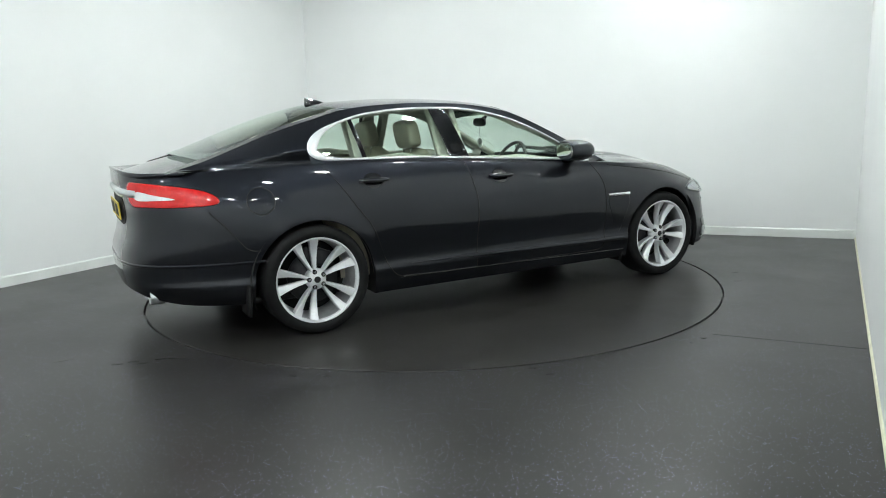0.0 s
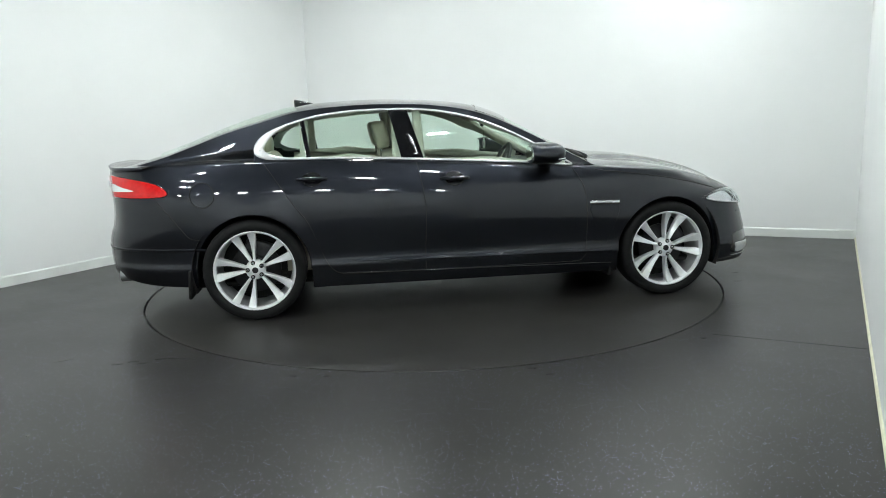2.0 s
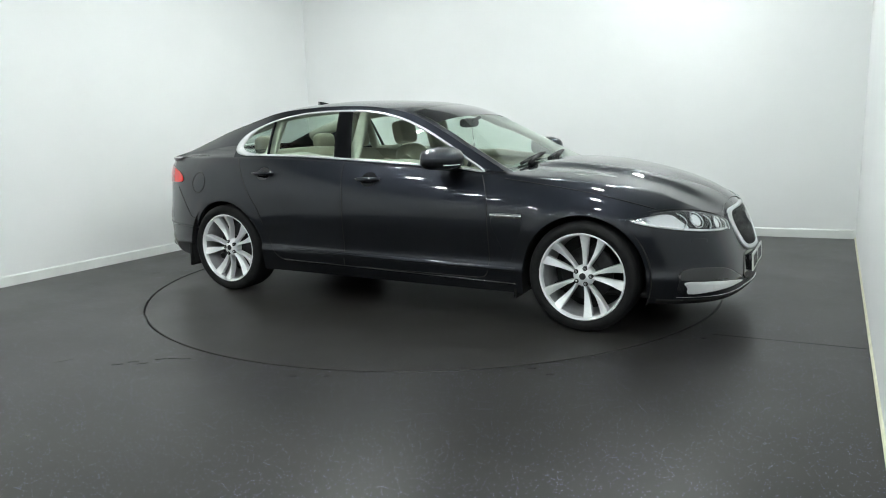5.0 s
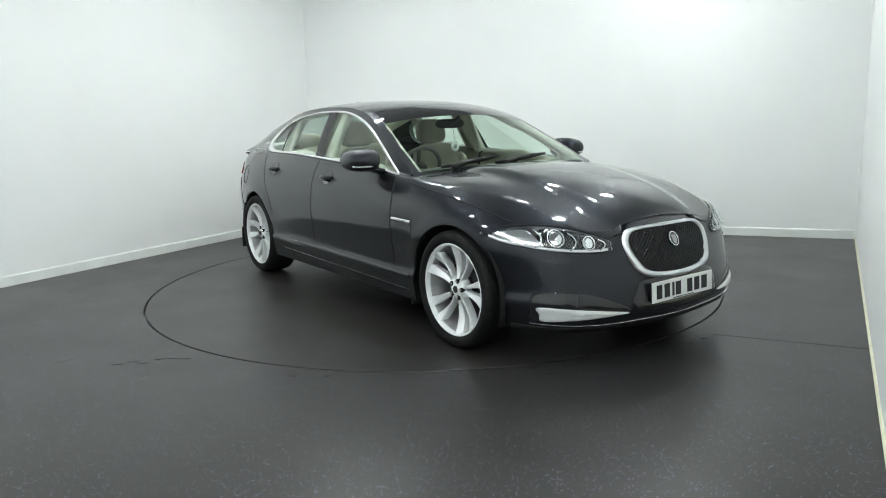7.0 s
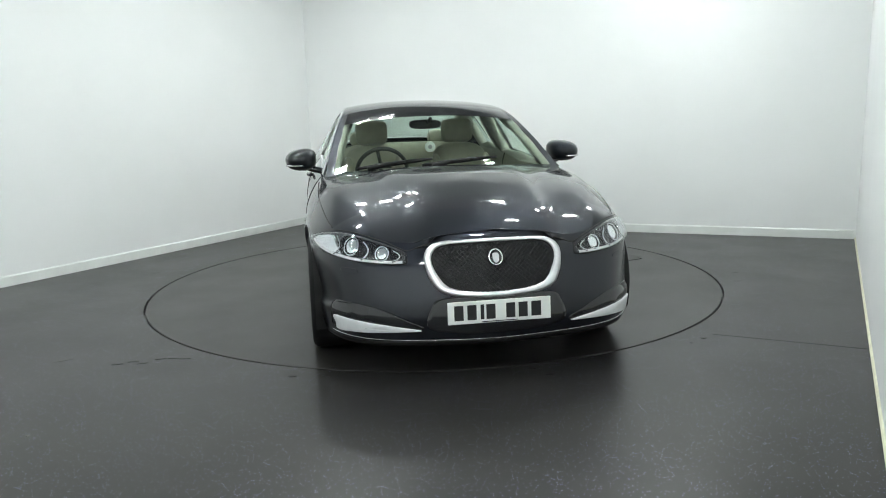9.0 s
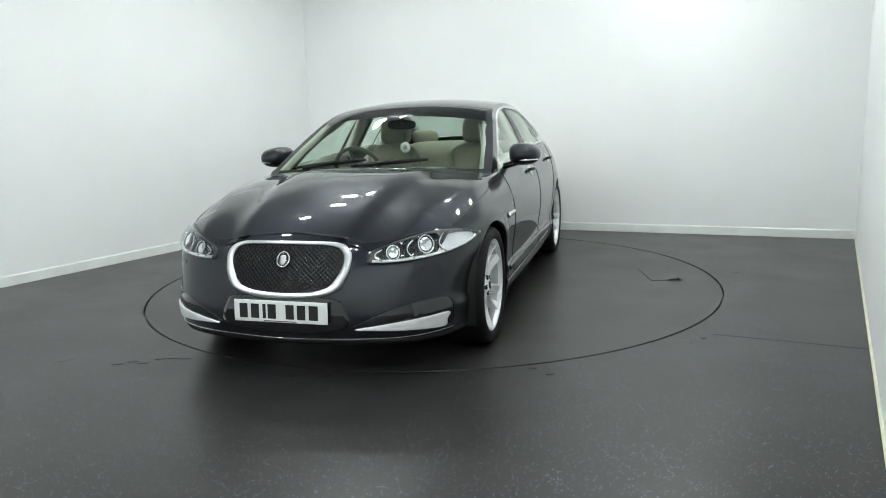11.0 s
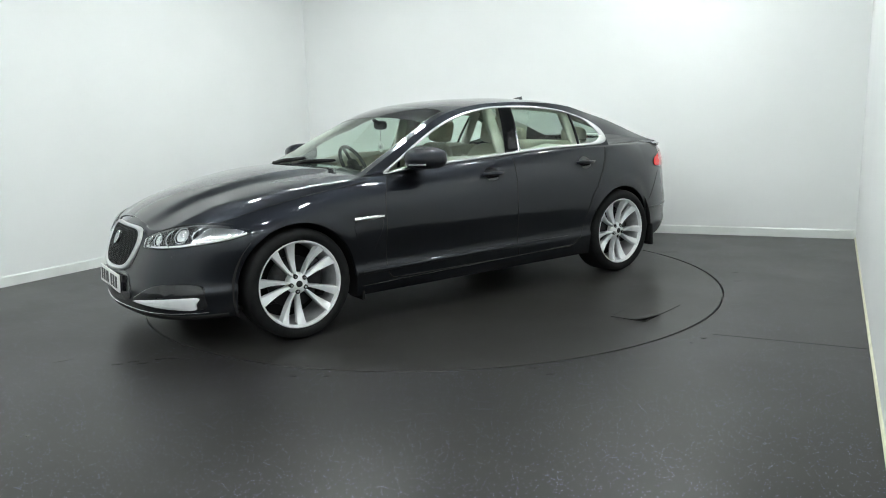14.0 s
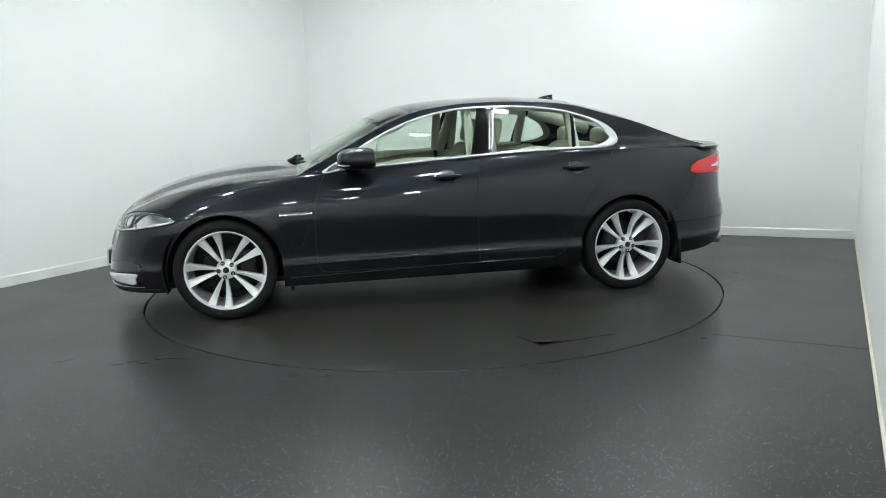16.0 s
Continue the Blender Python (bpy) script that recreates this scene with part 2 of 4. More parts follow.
def build_room():
    wall("wall_left", LEFT_END, CORNER_LEFT, "plain white painted studio wall")
    wall("wall_back", CORNER_LEFT, CORNER_RIGHT, "plain white painted studio wall")
    wall("wall_right", CORNER_RIGHT, RIGHT_END, "plain white painted studio wall beside the turntable")
    wall("wall_return", RIGHT_END, ROOM[4], "plain white painted wall")
    wall("wall_front", ROOM[4], ROOM[5], "plain white painted wall")
    wall("wall_side", ROOM[5], LEFT_END, "plain white painted wall")
    skirting(LEFT_END, CORNER_LEFT)
    skirting(CORNER_LEFT, CORNER_RIGHT)
    skirting(CORNER_RIGHT, RIGHT_END, 0.022, 0.012, BEAD, "low cream bead along the foot of the wall")
    # floor with a round well for the turntable
    n = 160
    bm = bmesh.new()
    inner = [bm.verts.new((TABLE_R * math.cos(2 * math.pi * k / n), TABLE_R * math.sin(2 * math.pi * k / n), 0)) for k in range(n)]
    well = [bm.verts.new((v.co.x, v.co.y, -0.04)) for v in inner]
    outer = []
    for k in range(n):
        a = 2 * math.pi * k / n
        d = Vector((math.cos(a), math.sin(a)))
        outer.append(bm.verts.new((*(d * 12 / max(abs(d.x), abs(d.y))), 0)))
    for k in range(n):
        q = (k + 1) % n
        bm.faces.new((inner[k], outer[k], outer[q], inner[q]))
        bm.faces.new((well[k], inner[k], inner[q], well[q]))
    bm.faces.new(well)
    bmesh.ops.recalc_face_normals(bm, faces=bm.faces[:])
    tagged(part("floor", bm, FLOOR, smooth=False), "dark speckled vinyl studio floor, sealed and worn", "floor", kind="structure")
    bm = bmesh.new()
    c = [bm.verts.new((x, y, HEIGHT)) for x, y in ((-8, -9), (-8, 6), (7, 6), (7, -9))]
    c2 = [bm.verts.new((v.co.x, v.co.y, HEIGHT + 0.15)) for v in c]
    bm.faces.new(c)
    bm.faces.new(c2[::-1])
    for k in range(4):
        bm.faces.new((c[k], c2[k], c2[(k + 1) % 4], c[(k + 1) % 4]))
    bmesh.ops.recalc_face_normals(bm, faces=bm.faces[:])
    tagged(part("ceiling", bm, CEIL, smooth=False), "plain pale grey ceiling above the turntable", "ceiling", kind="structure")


def ceiling_light(m):
    e = new("ceiling_light")
    bm = box((-0.125, -0.06, -0.05), (0.125, 0.06, -0.004), 0.006)
    part("frame", bm, CEIL, e, smooth=False)
    bm = box((-0.10, -0.037, -0.058), (0.10, 0.037, -0.046), 0.003)
    part("diffuser", bm, DIFFUSER, e, "glowing white diffuser", smooth=False)
    tagged(e, "glowing white strip light fixed to the ceiling", "ceiling light", "ceiling lights")
    e.matrix_basis = m
    return e


def build_lights():
    first = None
    rows = []
    for a, b, off, n, lo, hi in ((LEFT_END, CORNER_LEFT, 2.15, 7, 0.08, 0.80), (CORNER_LEFT, CORNER_RIGHT, 2.1, 2, 0.24, 0.58), (CORNER_RIGHT, RIGHT_END, 1.45, 5, 0.16, 0.95)):
        a, b = Vector(a), Vector(b)
        d = (b - a).normalized()
        rows += [tuple(a + (b - a) * (lo + (hi - lo) * k / (n - 1)) + Vector((d.y, -d.x)) * off) for k in range(n)]
    rows += [(-5.0 + 0.95 * k, -6.1) for k in range(8)]
    for x, y in rows:
        m = pose(x, y, HEIGHT, 0, 0, 0)
        if first is None:
            first = ceiling_light(m)
        else:
            copy_thing(first, m)


def build_turntable():
    e = new("turntable")
    n = 160
    r = TABLE_R - 0.014
    prof = [(0.0, 0.0), (r * 0.5, 0.0), (r - 0.003, 0.0), (r, -0.003), (r, -0.03)]
    rows = [[Vector((q * math.cos(2 * math.pi * k / n), q * math.sin(2 * math.pi * k / n), z)) for k in range(n)] for q, z in prof]
    bm = grid_mesh(rows, False, True)
    bmesh.ops.remove_doubles(bm, verts=bm.verts[:], dist=1e-5)
    bmesh.ops.recalc_face_normals(bm, faces=bm.faces[:])
    part("deck", bm, TABLE, e, smooth=False)
    tagged(e, "round floor turntable covered in dark vinyl", "turntable")
    return e


# ---- car: lines of the body (x forward, y left, z up, metres) ----
AXLE, HUB_Z, ARCH_R = 1.4545, 0.343, 0.38
NOSE_X = curve([.16, .20, .25, .32, .42, .50, .60, .68, .72, .76, .80, .86, .90, .95], [2.25, 2.315, 2.338, 2.343, 2.332, 2.308, 2.271, 2.232, 2.204, 2.148, 2.080, 1.95, 1.83, 1.60])
TAIL_X = curve([.18, .24, .32, .45, .56, .62, .75, .90, .98, 1.05], [-2.36, -2.445, -2.508, -2.527, -2.521, -2.494, -2.477, -2.480, -2.492, -2.492])
CENTRE_Z = curve([2.35, 2.25, 2.2, 2.07, 1.84, 1.6, 1.38, 1.2, 1.0, .8, -1.7, -2.0, -2.12, -2.2, -2.36, -2.45, -2.62], [.60, .690, .724, .806, .896, .953, .986, 1.000, 1.005, 1.0, 1.13, 1.125, 1.108, 1.086, 1.040, 1.02, 1.02])
EDGE_Z = curve([2.35, 2.2, 2.0, 1.86, 1.6, 1.4, 1.2, 1.0, .75, 0, -.4, -1.2, -1.6, -2.0, -2.3, -2.62], [.60, .688, .778, .825, .886, .918, .938, .950, .960, 1.005, 1.03, 1.055, 1.05, 1.02, 1.0, .975])
SEC = curve([.16, .20, .25, .32, .352, .372, .402, .45, .52, .62, .70], [.945, .955, .968, .980, .986, .984, .972, .974, .985, .998, 1.0])
HALF_W = 0.935
SILL_Z = curve([2.4, 2.2, 1.95, 1.84, 1.06, -1.06, -1.84, -2.2, -2.32, -2.42, -2.5, -2.65], [.20, .20, .20, .20, .205, .205, .235, .25, .27, .305, .345, .355])
X_F, X_R, N_F, N_R = 0.6, -0.6, 5.2, 3.7


def fall(y):
    """How far the nose falls back to either side of its middle."""
    return 0.145 * (math.hypot(y, 0.12) - 0.12)


def width_at(x, z):
    """Half width of the body at x and height z."""
    ze = EDGE_Z(min(max(x, -1.86), 1.86))
    s = SEC(z)
    q = max(0.0, (z - 0.60) / max(0.05, ze - 0.60))
    s *= 1 - 0.135 * min(q, 1.2) ** 2.9
    for ax in (AXLE, -AXLE):
        r = math.hypot(x - ax, z - HUB_Z)
        s += 0.010 * math.exp(-((r - ARCH_R - 0.02) / 0.05) ** 2) * min(1, max(0, (1.86 - abs(x)) / 0.15))
    return HALF_W * s


def skin(x, z):
    """Half breadth y of the outer skin at x, z."""
    w = width_at(x, z)
    if x > X_F:
        y = w * 0.9
        for _ in range(14):
            g = min(1, (x + fall(y) * min(1, (x - X_F) / 0.5) - X_F) / (NOSE_X(z) - X_F))
            y = 0.5 * y + 0.5 * w * (1 - g ** N_F) ** (1 / N_F)
        return y
    if x < X_R:
        g = min(1, (x - X_R) / (TAIL_X(z) - X_R))
        return w * (1 - g ** N_R) ** (1 / N_R)
    return w


def front_x(y, z):
    w = width_at(2.0, z)
    return X_F + (NOSE_X(z) - X_F) * max(0, 1 - (abs(y) / w) ** N_F) ** (1 / N_F) - fall(y)


def rear_x(y, z):
    w = width_at(-2.2, z)
    return X_R + (TAIL_X(z) - X_R) * max(0, 1 - (abs(y) / w) ** N_R) ** (1 / N_R)


def around(a, z, out=0.0):
    """Point of the skin at plan angle a (degrees from straight ahead, seen from the front or rear pivot), pushed out."""
    a = radians(a)
    def at(a):
        c, s = math.cos(a), math.sin(a)
        if c >= 0:
            w = width_at(2.0, z)
            lo, r, length = 0.0, 2.4, NOSE_X(z) - X_F
            for _ in range(26):
                mid = 0.5 * (lo + r)
                if ((mid * c + fall(mid * s)) / length) ** N_F + (mid * abs(s) / w) ** N_F > 1:
                    r = mid
                else:
                    lo = mid
            return Vector((X_F + r * c, r * s, z))
        w = width_at(-2.2, z)
        r = ((abs(c) / abs(TAIL_X(z) - X_R)) ** N_R + (abs(s) / w) ** N_R) ** (-1 / N_R)
        return Vector((X_R + r * c, r * s, z))
    p = at(a)
    t = at(a + 0.01) - at(a - 0.01)
    n = Vector((t.y, -t.x, 0)).normalized()
    return p + n * out


def beside(x, z, side=1, out=0.0):
    """Point of the flank at x, z on the left (1) or right (-1), pushed out."""
    return Vector((x, side * (skin(x, z) + out), z))


def top_z(x, y):
    """Height of the bonnet or boot lid."""
    if x > 1.0:
        back = fall(y) * min(1, (x - 1.0) / 0.8)
        ze, zc = EDGE_Z(x + 0.5 * back), CENTRE_Z(x + back)
    else:
        ze, zc = EDGE_Z(x), CENTRE_Z(x)
    w = HALF_W * 0.875
    u = min(1.0, abs(y) / w)
    z = zc - (zc - ze) * u ** 2.4
    if x > 0.8:
        k = min(1, max(0, (x - 0.85) / 0.3)) * min(1, max(0, (2.33 - x) / 0.30))
        crease = 0.36 + 0.16 * (1.9 - x) * 0.6
        z += 0.026 * k / (1 + math.exp((abs(y) - crease) / 0.022)) - 0.014 * k
        z += 0.007 * k * math.exp(-((abs(y) - 0.66) / 0.15) ** 2)
    else:
        k = min(1, max(0, (-2.36 - x) / 0.10))
        z += 0.018 * k * max(0, 1 - (abs(y) / 0.72) ** 4)
    return z


def column_line():
    """Columns of the body grid from the nose round the flank to the tail: (kind, value)."""
    cols = [("n", math.sin(math.pi / 2 * i / 16)) for i in range(16)]
    xs = {1.86, 1.0, 0.835, 0.7, 0.55, 0.4, 0.2, 0.0, -0.15, -0.30, -0.45, -0.6, -0.8, -0.95, -1.86}
    for ax in (AXLE, -AXLE):
        for k in range(0, 41):
            xs.add(round(ax + (ARCH_R - (0.0005 if k in (0, 40) else 0)) * math.cos(math.pi * k / 40), 5))
        xs.add(ax + ARCH_R + 0.002)
        xs.add(ax - ARCH_R - 0.002)
    cols += [("x", x) for x in sorted(xs, reverse=True)]
    cols += [("t", math.sin(math.pi / 2 * i / 16)) for i in reversed(range(16))]
    return cols


LEVELS = [.205, .22, .245, .27, .295, .32, .34, .352, .362, .373, .388, .405, .44, .49, .54, .59]
UPPER = 14
TOPS = 26


def body_grid():
    """Half body skin as columns of points, flank first and then across the top to the centre line."""
    grid, info = [], []
    for kind, v in column_line():
        x0 = v if kind == "x" else (1.86 if kind == "n" else -1.86)

        def point(z):
            if kind == "x":
                return Vector((v, skin(v, z), z))
            y = v * skin(x0, z)
            return Vector(((front_x if kind == "n" else rear_x)(y, z), y, z))
        # where the flank or nose meets the top
        lo, ze = 0.60, 0.60
        while ze < 1.2:
            p = point(ze)
            if top_z(p.x, p.y) <= ze:
                break
            lo, ze = ze, ze + 0.01
        for _ in range(14):
            mid = 0.5 * (lo + ze)
            p = point(mid)
            if top_z(p.x, p.y) <= mid:
                ze = mid
            else:
                lo = mid
        zlo = SILL_Z(point(0.3).x)
        if kind == "x":
            for ax in (AXLE, -AXLE):
                if abs(v - ax) < ARCH_R:
                    zlo = max(zlo, HUB_Z + math.sqrt(ARCH_R ** 2 - (v - ax) ** 2))
        col = []
        for z in LEVELS:
            col.append(point(max(z, zlo)))
        for k in range(1, UPPER + 1):
            q = 1 - (1 - k / UPPER) ** 1.3
            col.append(point(max(0.59 + (ze - 0.59) * q, zlo)))
        e = col[-1]
        for k in range(1, TOPS + 1):
            y = e.y * (1 - k / TOPS)
            z = top_z(e.x, y)
            col.append(Vector((e.x, y, z)))
        grid.append(col)
        info.append((kind, v))
    return grid, info


def vertex_normals(grid):
    """Smooth normals of the grid, outwards."""
    a = np.array([[tuple(p) for p in c] for c in grid])
    acc = np.zeros_like(a)
    for i in range(a.shape[0] - 1):
        p, q = a[i, :-1], a[i + 1, :-1]
        r, s = a[i + 1, 1:], a[i, 1:]
        n = np.cross(r - p, s - q)
        for d0, d1 in ((0, 0), (1, 0), (1, 1), (0, 1)):
            acc[i + d0, d1:d1 + a.shape[1] - 1] += n
    # the centre line has no slope across
    acc[:, -1, 1] = 0
    acc[0, :, 1] = acc[-1, :, 1] = 0
    # share the sums of points that lie together
    key = {}
    for i in range(a.shape[0]):
        for j in range(a.shape[1]):
            k = tuple(np.round(a[i, j], 4))
            key.setdefault(k, []).append((i, j))
    for pts in key.values():
        s = sum(acc[i, j] for i, j in pts)
        for i, j in pts:
            acc[i, j] = s
    ln = np.linalg.norm(acc, axis=2, keepdims=True)
    acc = acc / np.maximum(ln, 1e-12)
    if acc[60, 20, 1] < 0:
        acc = -acc
    return acc


def panel(name, cells, grid, normals, sides, mat, parent, label=""):
    """One body panel from grid cells, on one or both sides, with the normals of the whole skin."""
    bm = bmesh.new()
    made, nl = {}, []

    def vert(i, j, s):
        p = grid[i][j]
        k = (round(p.x, 4), round(p.y * s, 4), round(p.z, 4))
        if k not in made:
            made[k] = bm.verts.new((p.x, p.y * s, p.z))
            n = normals[i][j]
            nl.append((n[0], n[1] * s, n[2]))
        return made[k]
    for s in sides:
        for i, j in cells:
            q = [vert(i, j, s), vert(i + 1, j, s), vert(i + 1, j + 1, s), vert(i, j + 1, s)]
            u = []
            for v in q:
                if v not in u:
                    u.append(v)
            if len(u) < 3:
                continue
            a, b, c = (v.co for v in u[:3])
            if (b - a).cross(c - a).dot(Vector((normals[i][j][0], normals[i][j][1] * s, normals[i][j][2]))) < 0:
                u.reverse()
            try:
                bm.faces.new(u)
            except ValueError:
                pass
    bm.verts.index_update()
    return part(name, bm, mat, parent, label, normals=nl)


def build_body(car):
    grid, info = body_grid()
    nrm = vertex_normals(grid)
    nb = len(LEVELS) + UPPER - 1
    groups = {}
    for i in range(len(grid) - 1):
        (k0, v0), (k1, v1) = info[i], info[i + 1]
        x = 0.5 * (grid[i][nb // 2].x + grid[i + 1][nb // 2].x)
        for j in range(len(grid[0]) - 1):
            p = grid[i][j]
            if j >= nb:
                xe = 0.5 * (grid[i][nb].x + grid[i + 1][nb].x)
                inner = j - nb >= 3
                if xe > 0.9:
                    g = "bonnet"
                elif xe < -1.72:
                    g = "boot_lid" if inner else "rear_wing"
                elif j - nb < (10 if xe < -1.35 else 2):
                    g = "rear_wing" if xe < -1.0 else "rear_door" if xe < -.3 else "front_door"
                else:
                    continue
            elif k0 == "n" or k1 == "n":
                g = "front_bumper" if p.z < 0.70 else "front_wing"
            elif k0 == "t" or k1 == "t":
                g = "rear_bumper" if p.z < 0.56 else "rear_wing"
            elif x > 0.835:
                g = "front_wing"
            elif x > -0.30:
                g = "front_door" if p.z > 0.285 else "sill"
            elif x > -1.0:
                g = "rear_door" if p.z > 0.285 else "sill"
            else:
                g = "rear_wing"
            groups.setdefault(g, []).append((i, j))
    for g, cells in groups.items():
        both = g in ("bonnet", "boot_lid", "front_bumper", "rear_bumper")
        for sides in ([(1, -1)] if both else [(1,), (-1,)]):
            panel(g, cells, grid, nrm, sides, PAINT, car)
    # arch lips, liners and wheel wells
    for s in (1, -1):
        for ax in (AXLE, -AXLE):
            rows = []
            for k in range(41):
                a = math.pi * k / 40
                x, z = ax + ARCH_R * math.cos(a), HUB_Z + ARCH_R * math.sin(a)
                y = skin(x, z)
                c, sn = math.cos(a), math.sin(a)
                rows.append([Vector((x, s * y, z)), Vector((x - 0.006 * c, s * (y - 0.004), z - 0.006 * sn)), Vector((x - 0.004 * c, s * (y - 0.03), z - 0.004 * sn)), Vector((x + 0.02 * c, s * (y - 0.05), z + 0.02 * sn))])
            bm = grid_mesh(rows, flip=s > 0)
            bmesh.ops.recalc_face_normals(bm, faces=bm.faces[:])
            part("arch_lip", bm, PAINT, car)
            rows = []
            for k in range(41):
                a = -0.35 + (math.pi + 0.7) * k / 40
                r = ARCH_R + 0.03
                x, z = ax + r * math.cos(a), HUB_Z + r * math.sin(a)
                rows.append([Vector((x, s * 0.895, z)), Vector((x, s * 0.6, z)), Vector((ax, s * 0.58, HUB_Z))])
            part("wheel_liner", grid_mesh(rows), GAP, car)
    # floor pan
    bm = box((-1.9, -0.78, 0.215), (1.95, 0.78, 0.26), 0.02)
    part("floor_pan", bm, BLACK, car, "black underbody tray")


# ---- car: the cabin ----
STATIONS = [(.96, .795, .9445, .07, .960), (.78, .77, 1.039, .07, 1.068), (.6, .738, 1.1325, .07, 1.173), (.42, .70, 1.225, .07, 1.274), (.25, .662, 1.305, .07, 1.364), (.12, .635, 1.352, .07, 1.407), (-.05, .612, 1.388, .04, 1.440), (-.3, .59, 1.415, .02, 1.461), (-.6, .585, 1.422, 0, 1.469), (-.9, .585, 1.41, -.02, 1.457), (-1.12, .59, 1.385, -.06, 1.433), (-1.35, .605, 1.325, -.07, 1.378), (-1.6, .62, 1.255, -.08, 1.293), (-1.85, .64, 1.165, -.09, 1.193), (-2.05, .66, 1.095, -.09, 1.124), (-2.2, .68, 1.055, -.08, 1.078)]
SX = [s[0] for s in STATIONS]
RAIL_Y, RAIL_Z, BOW, CROWN_Z = (curve(SX, [s[k] for s in STATIONS]) for k in (1, 2, 3, 4))
LOOP = [(-1.42, 1.150), (-1.385, 1.21), (-1.29, 1.27), (-1.09, 1.335), (-.93, 1.366), (-.69, 1.388), (-.38, 1.390), (-.15, 1.370), (.085, 1.318), (.28, 1.245), (.475, 1.147), (.63, 1.057), (.775, .967), (.59, .981), (.39, .994), (0, 1.019), (-.39, 1.042), (-.785, 1.061), (-1.175, 1.068), (-1.33, 1.073), (-1.405, 1.10)]


WINDOW_TOP = curve([p[0] for p in LOOP[:13]], [p[1] for p in LOOP[:13]])
WINDOW_LOW = curve([p[0] for p in LOOP[12:]] + [-1.42], [p[1] for p in LOOP[12:]] + [1.15])


def cabin_top(x, u, drop=0.0):
    """Roof, windscreen or rear glass at station x; u runs from -1 to 1 across."""
    yr = RAIL_Y(x)
    zr, zc = RAIL_Z(x), CROWN_Z(x)
    return Vector((x + BOW(x) * (1 - u * u), yr * u, zr + (zc - zr) * (1 - abs(u) ** 2.3) - drop))


def cabin_side(x, z, s=1, out=0.0):
    """Flank of the cabin between belt and roof rail."""
    xr = min(max(x, -2.2), .96)
    ze, zr = EDGE_Z(xr), RAIL_Z(xr)
    ye, yr = skin(xr, ze), RAIL_Y(xr)
    h = (z - ze) / max(0.03, zr - ze)
    h = min(max(h, -0.2), 1.0)
    y = ye + (yr - ye) * (0.72 * h + 0.28 * h * abs(h))
    return Vector((x, s * (y + out), z))


def smooth_loop(pts, n=6):
    """Closed Catmull-Rom line through 2D points."""
    out = []
    k = len(pts)
    for i in range(k):
        p = [Vector(pts[(i + d) % k]) for d in (-1, 0, 1, 2)]
        for j in range(n):
            t = j / n
            out.append(0.5 * (2 * p[1] + (p[2] - p[0]) * t + (2 * p[0] - 5 * p[1] + 4 * p[2] - p[3]) * t * t + (3 * p[1] - p[0] - 3 * p[2] + p[3]) * t ** 3))
    return out


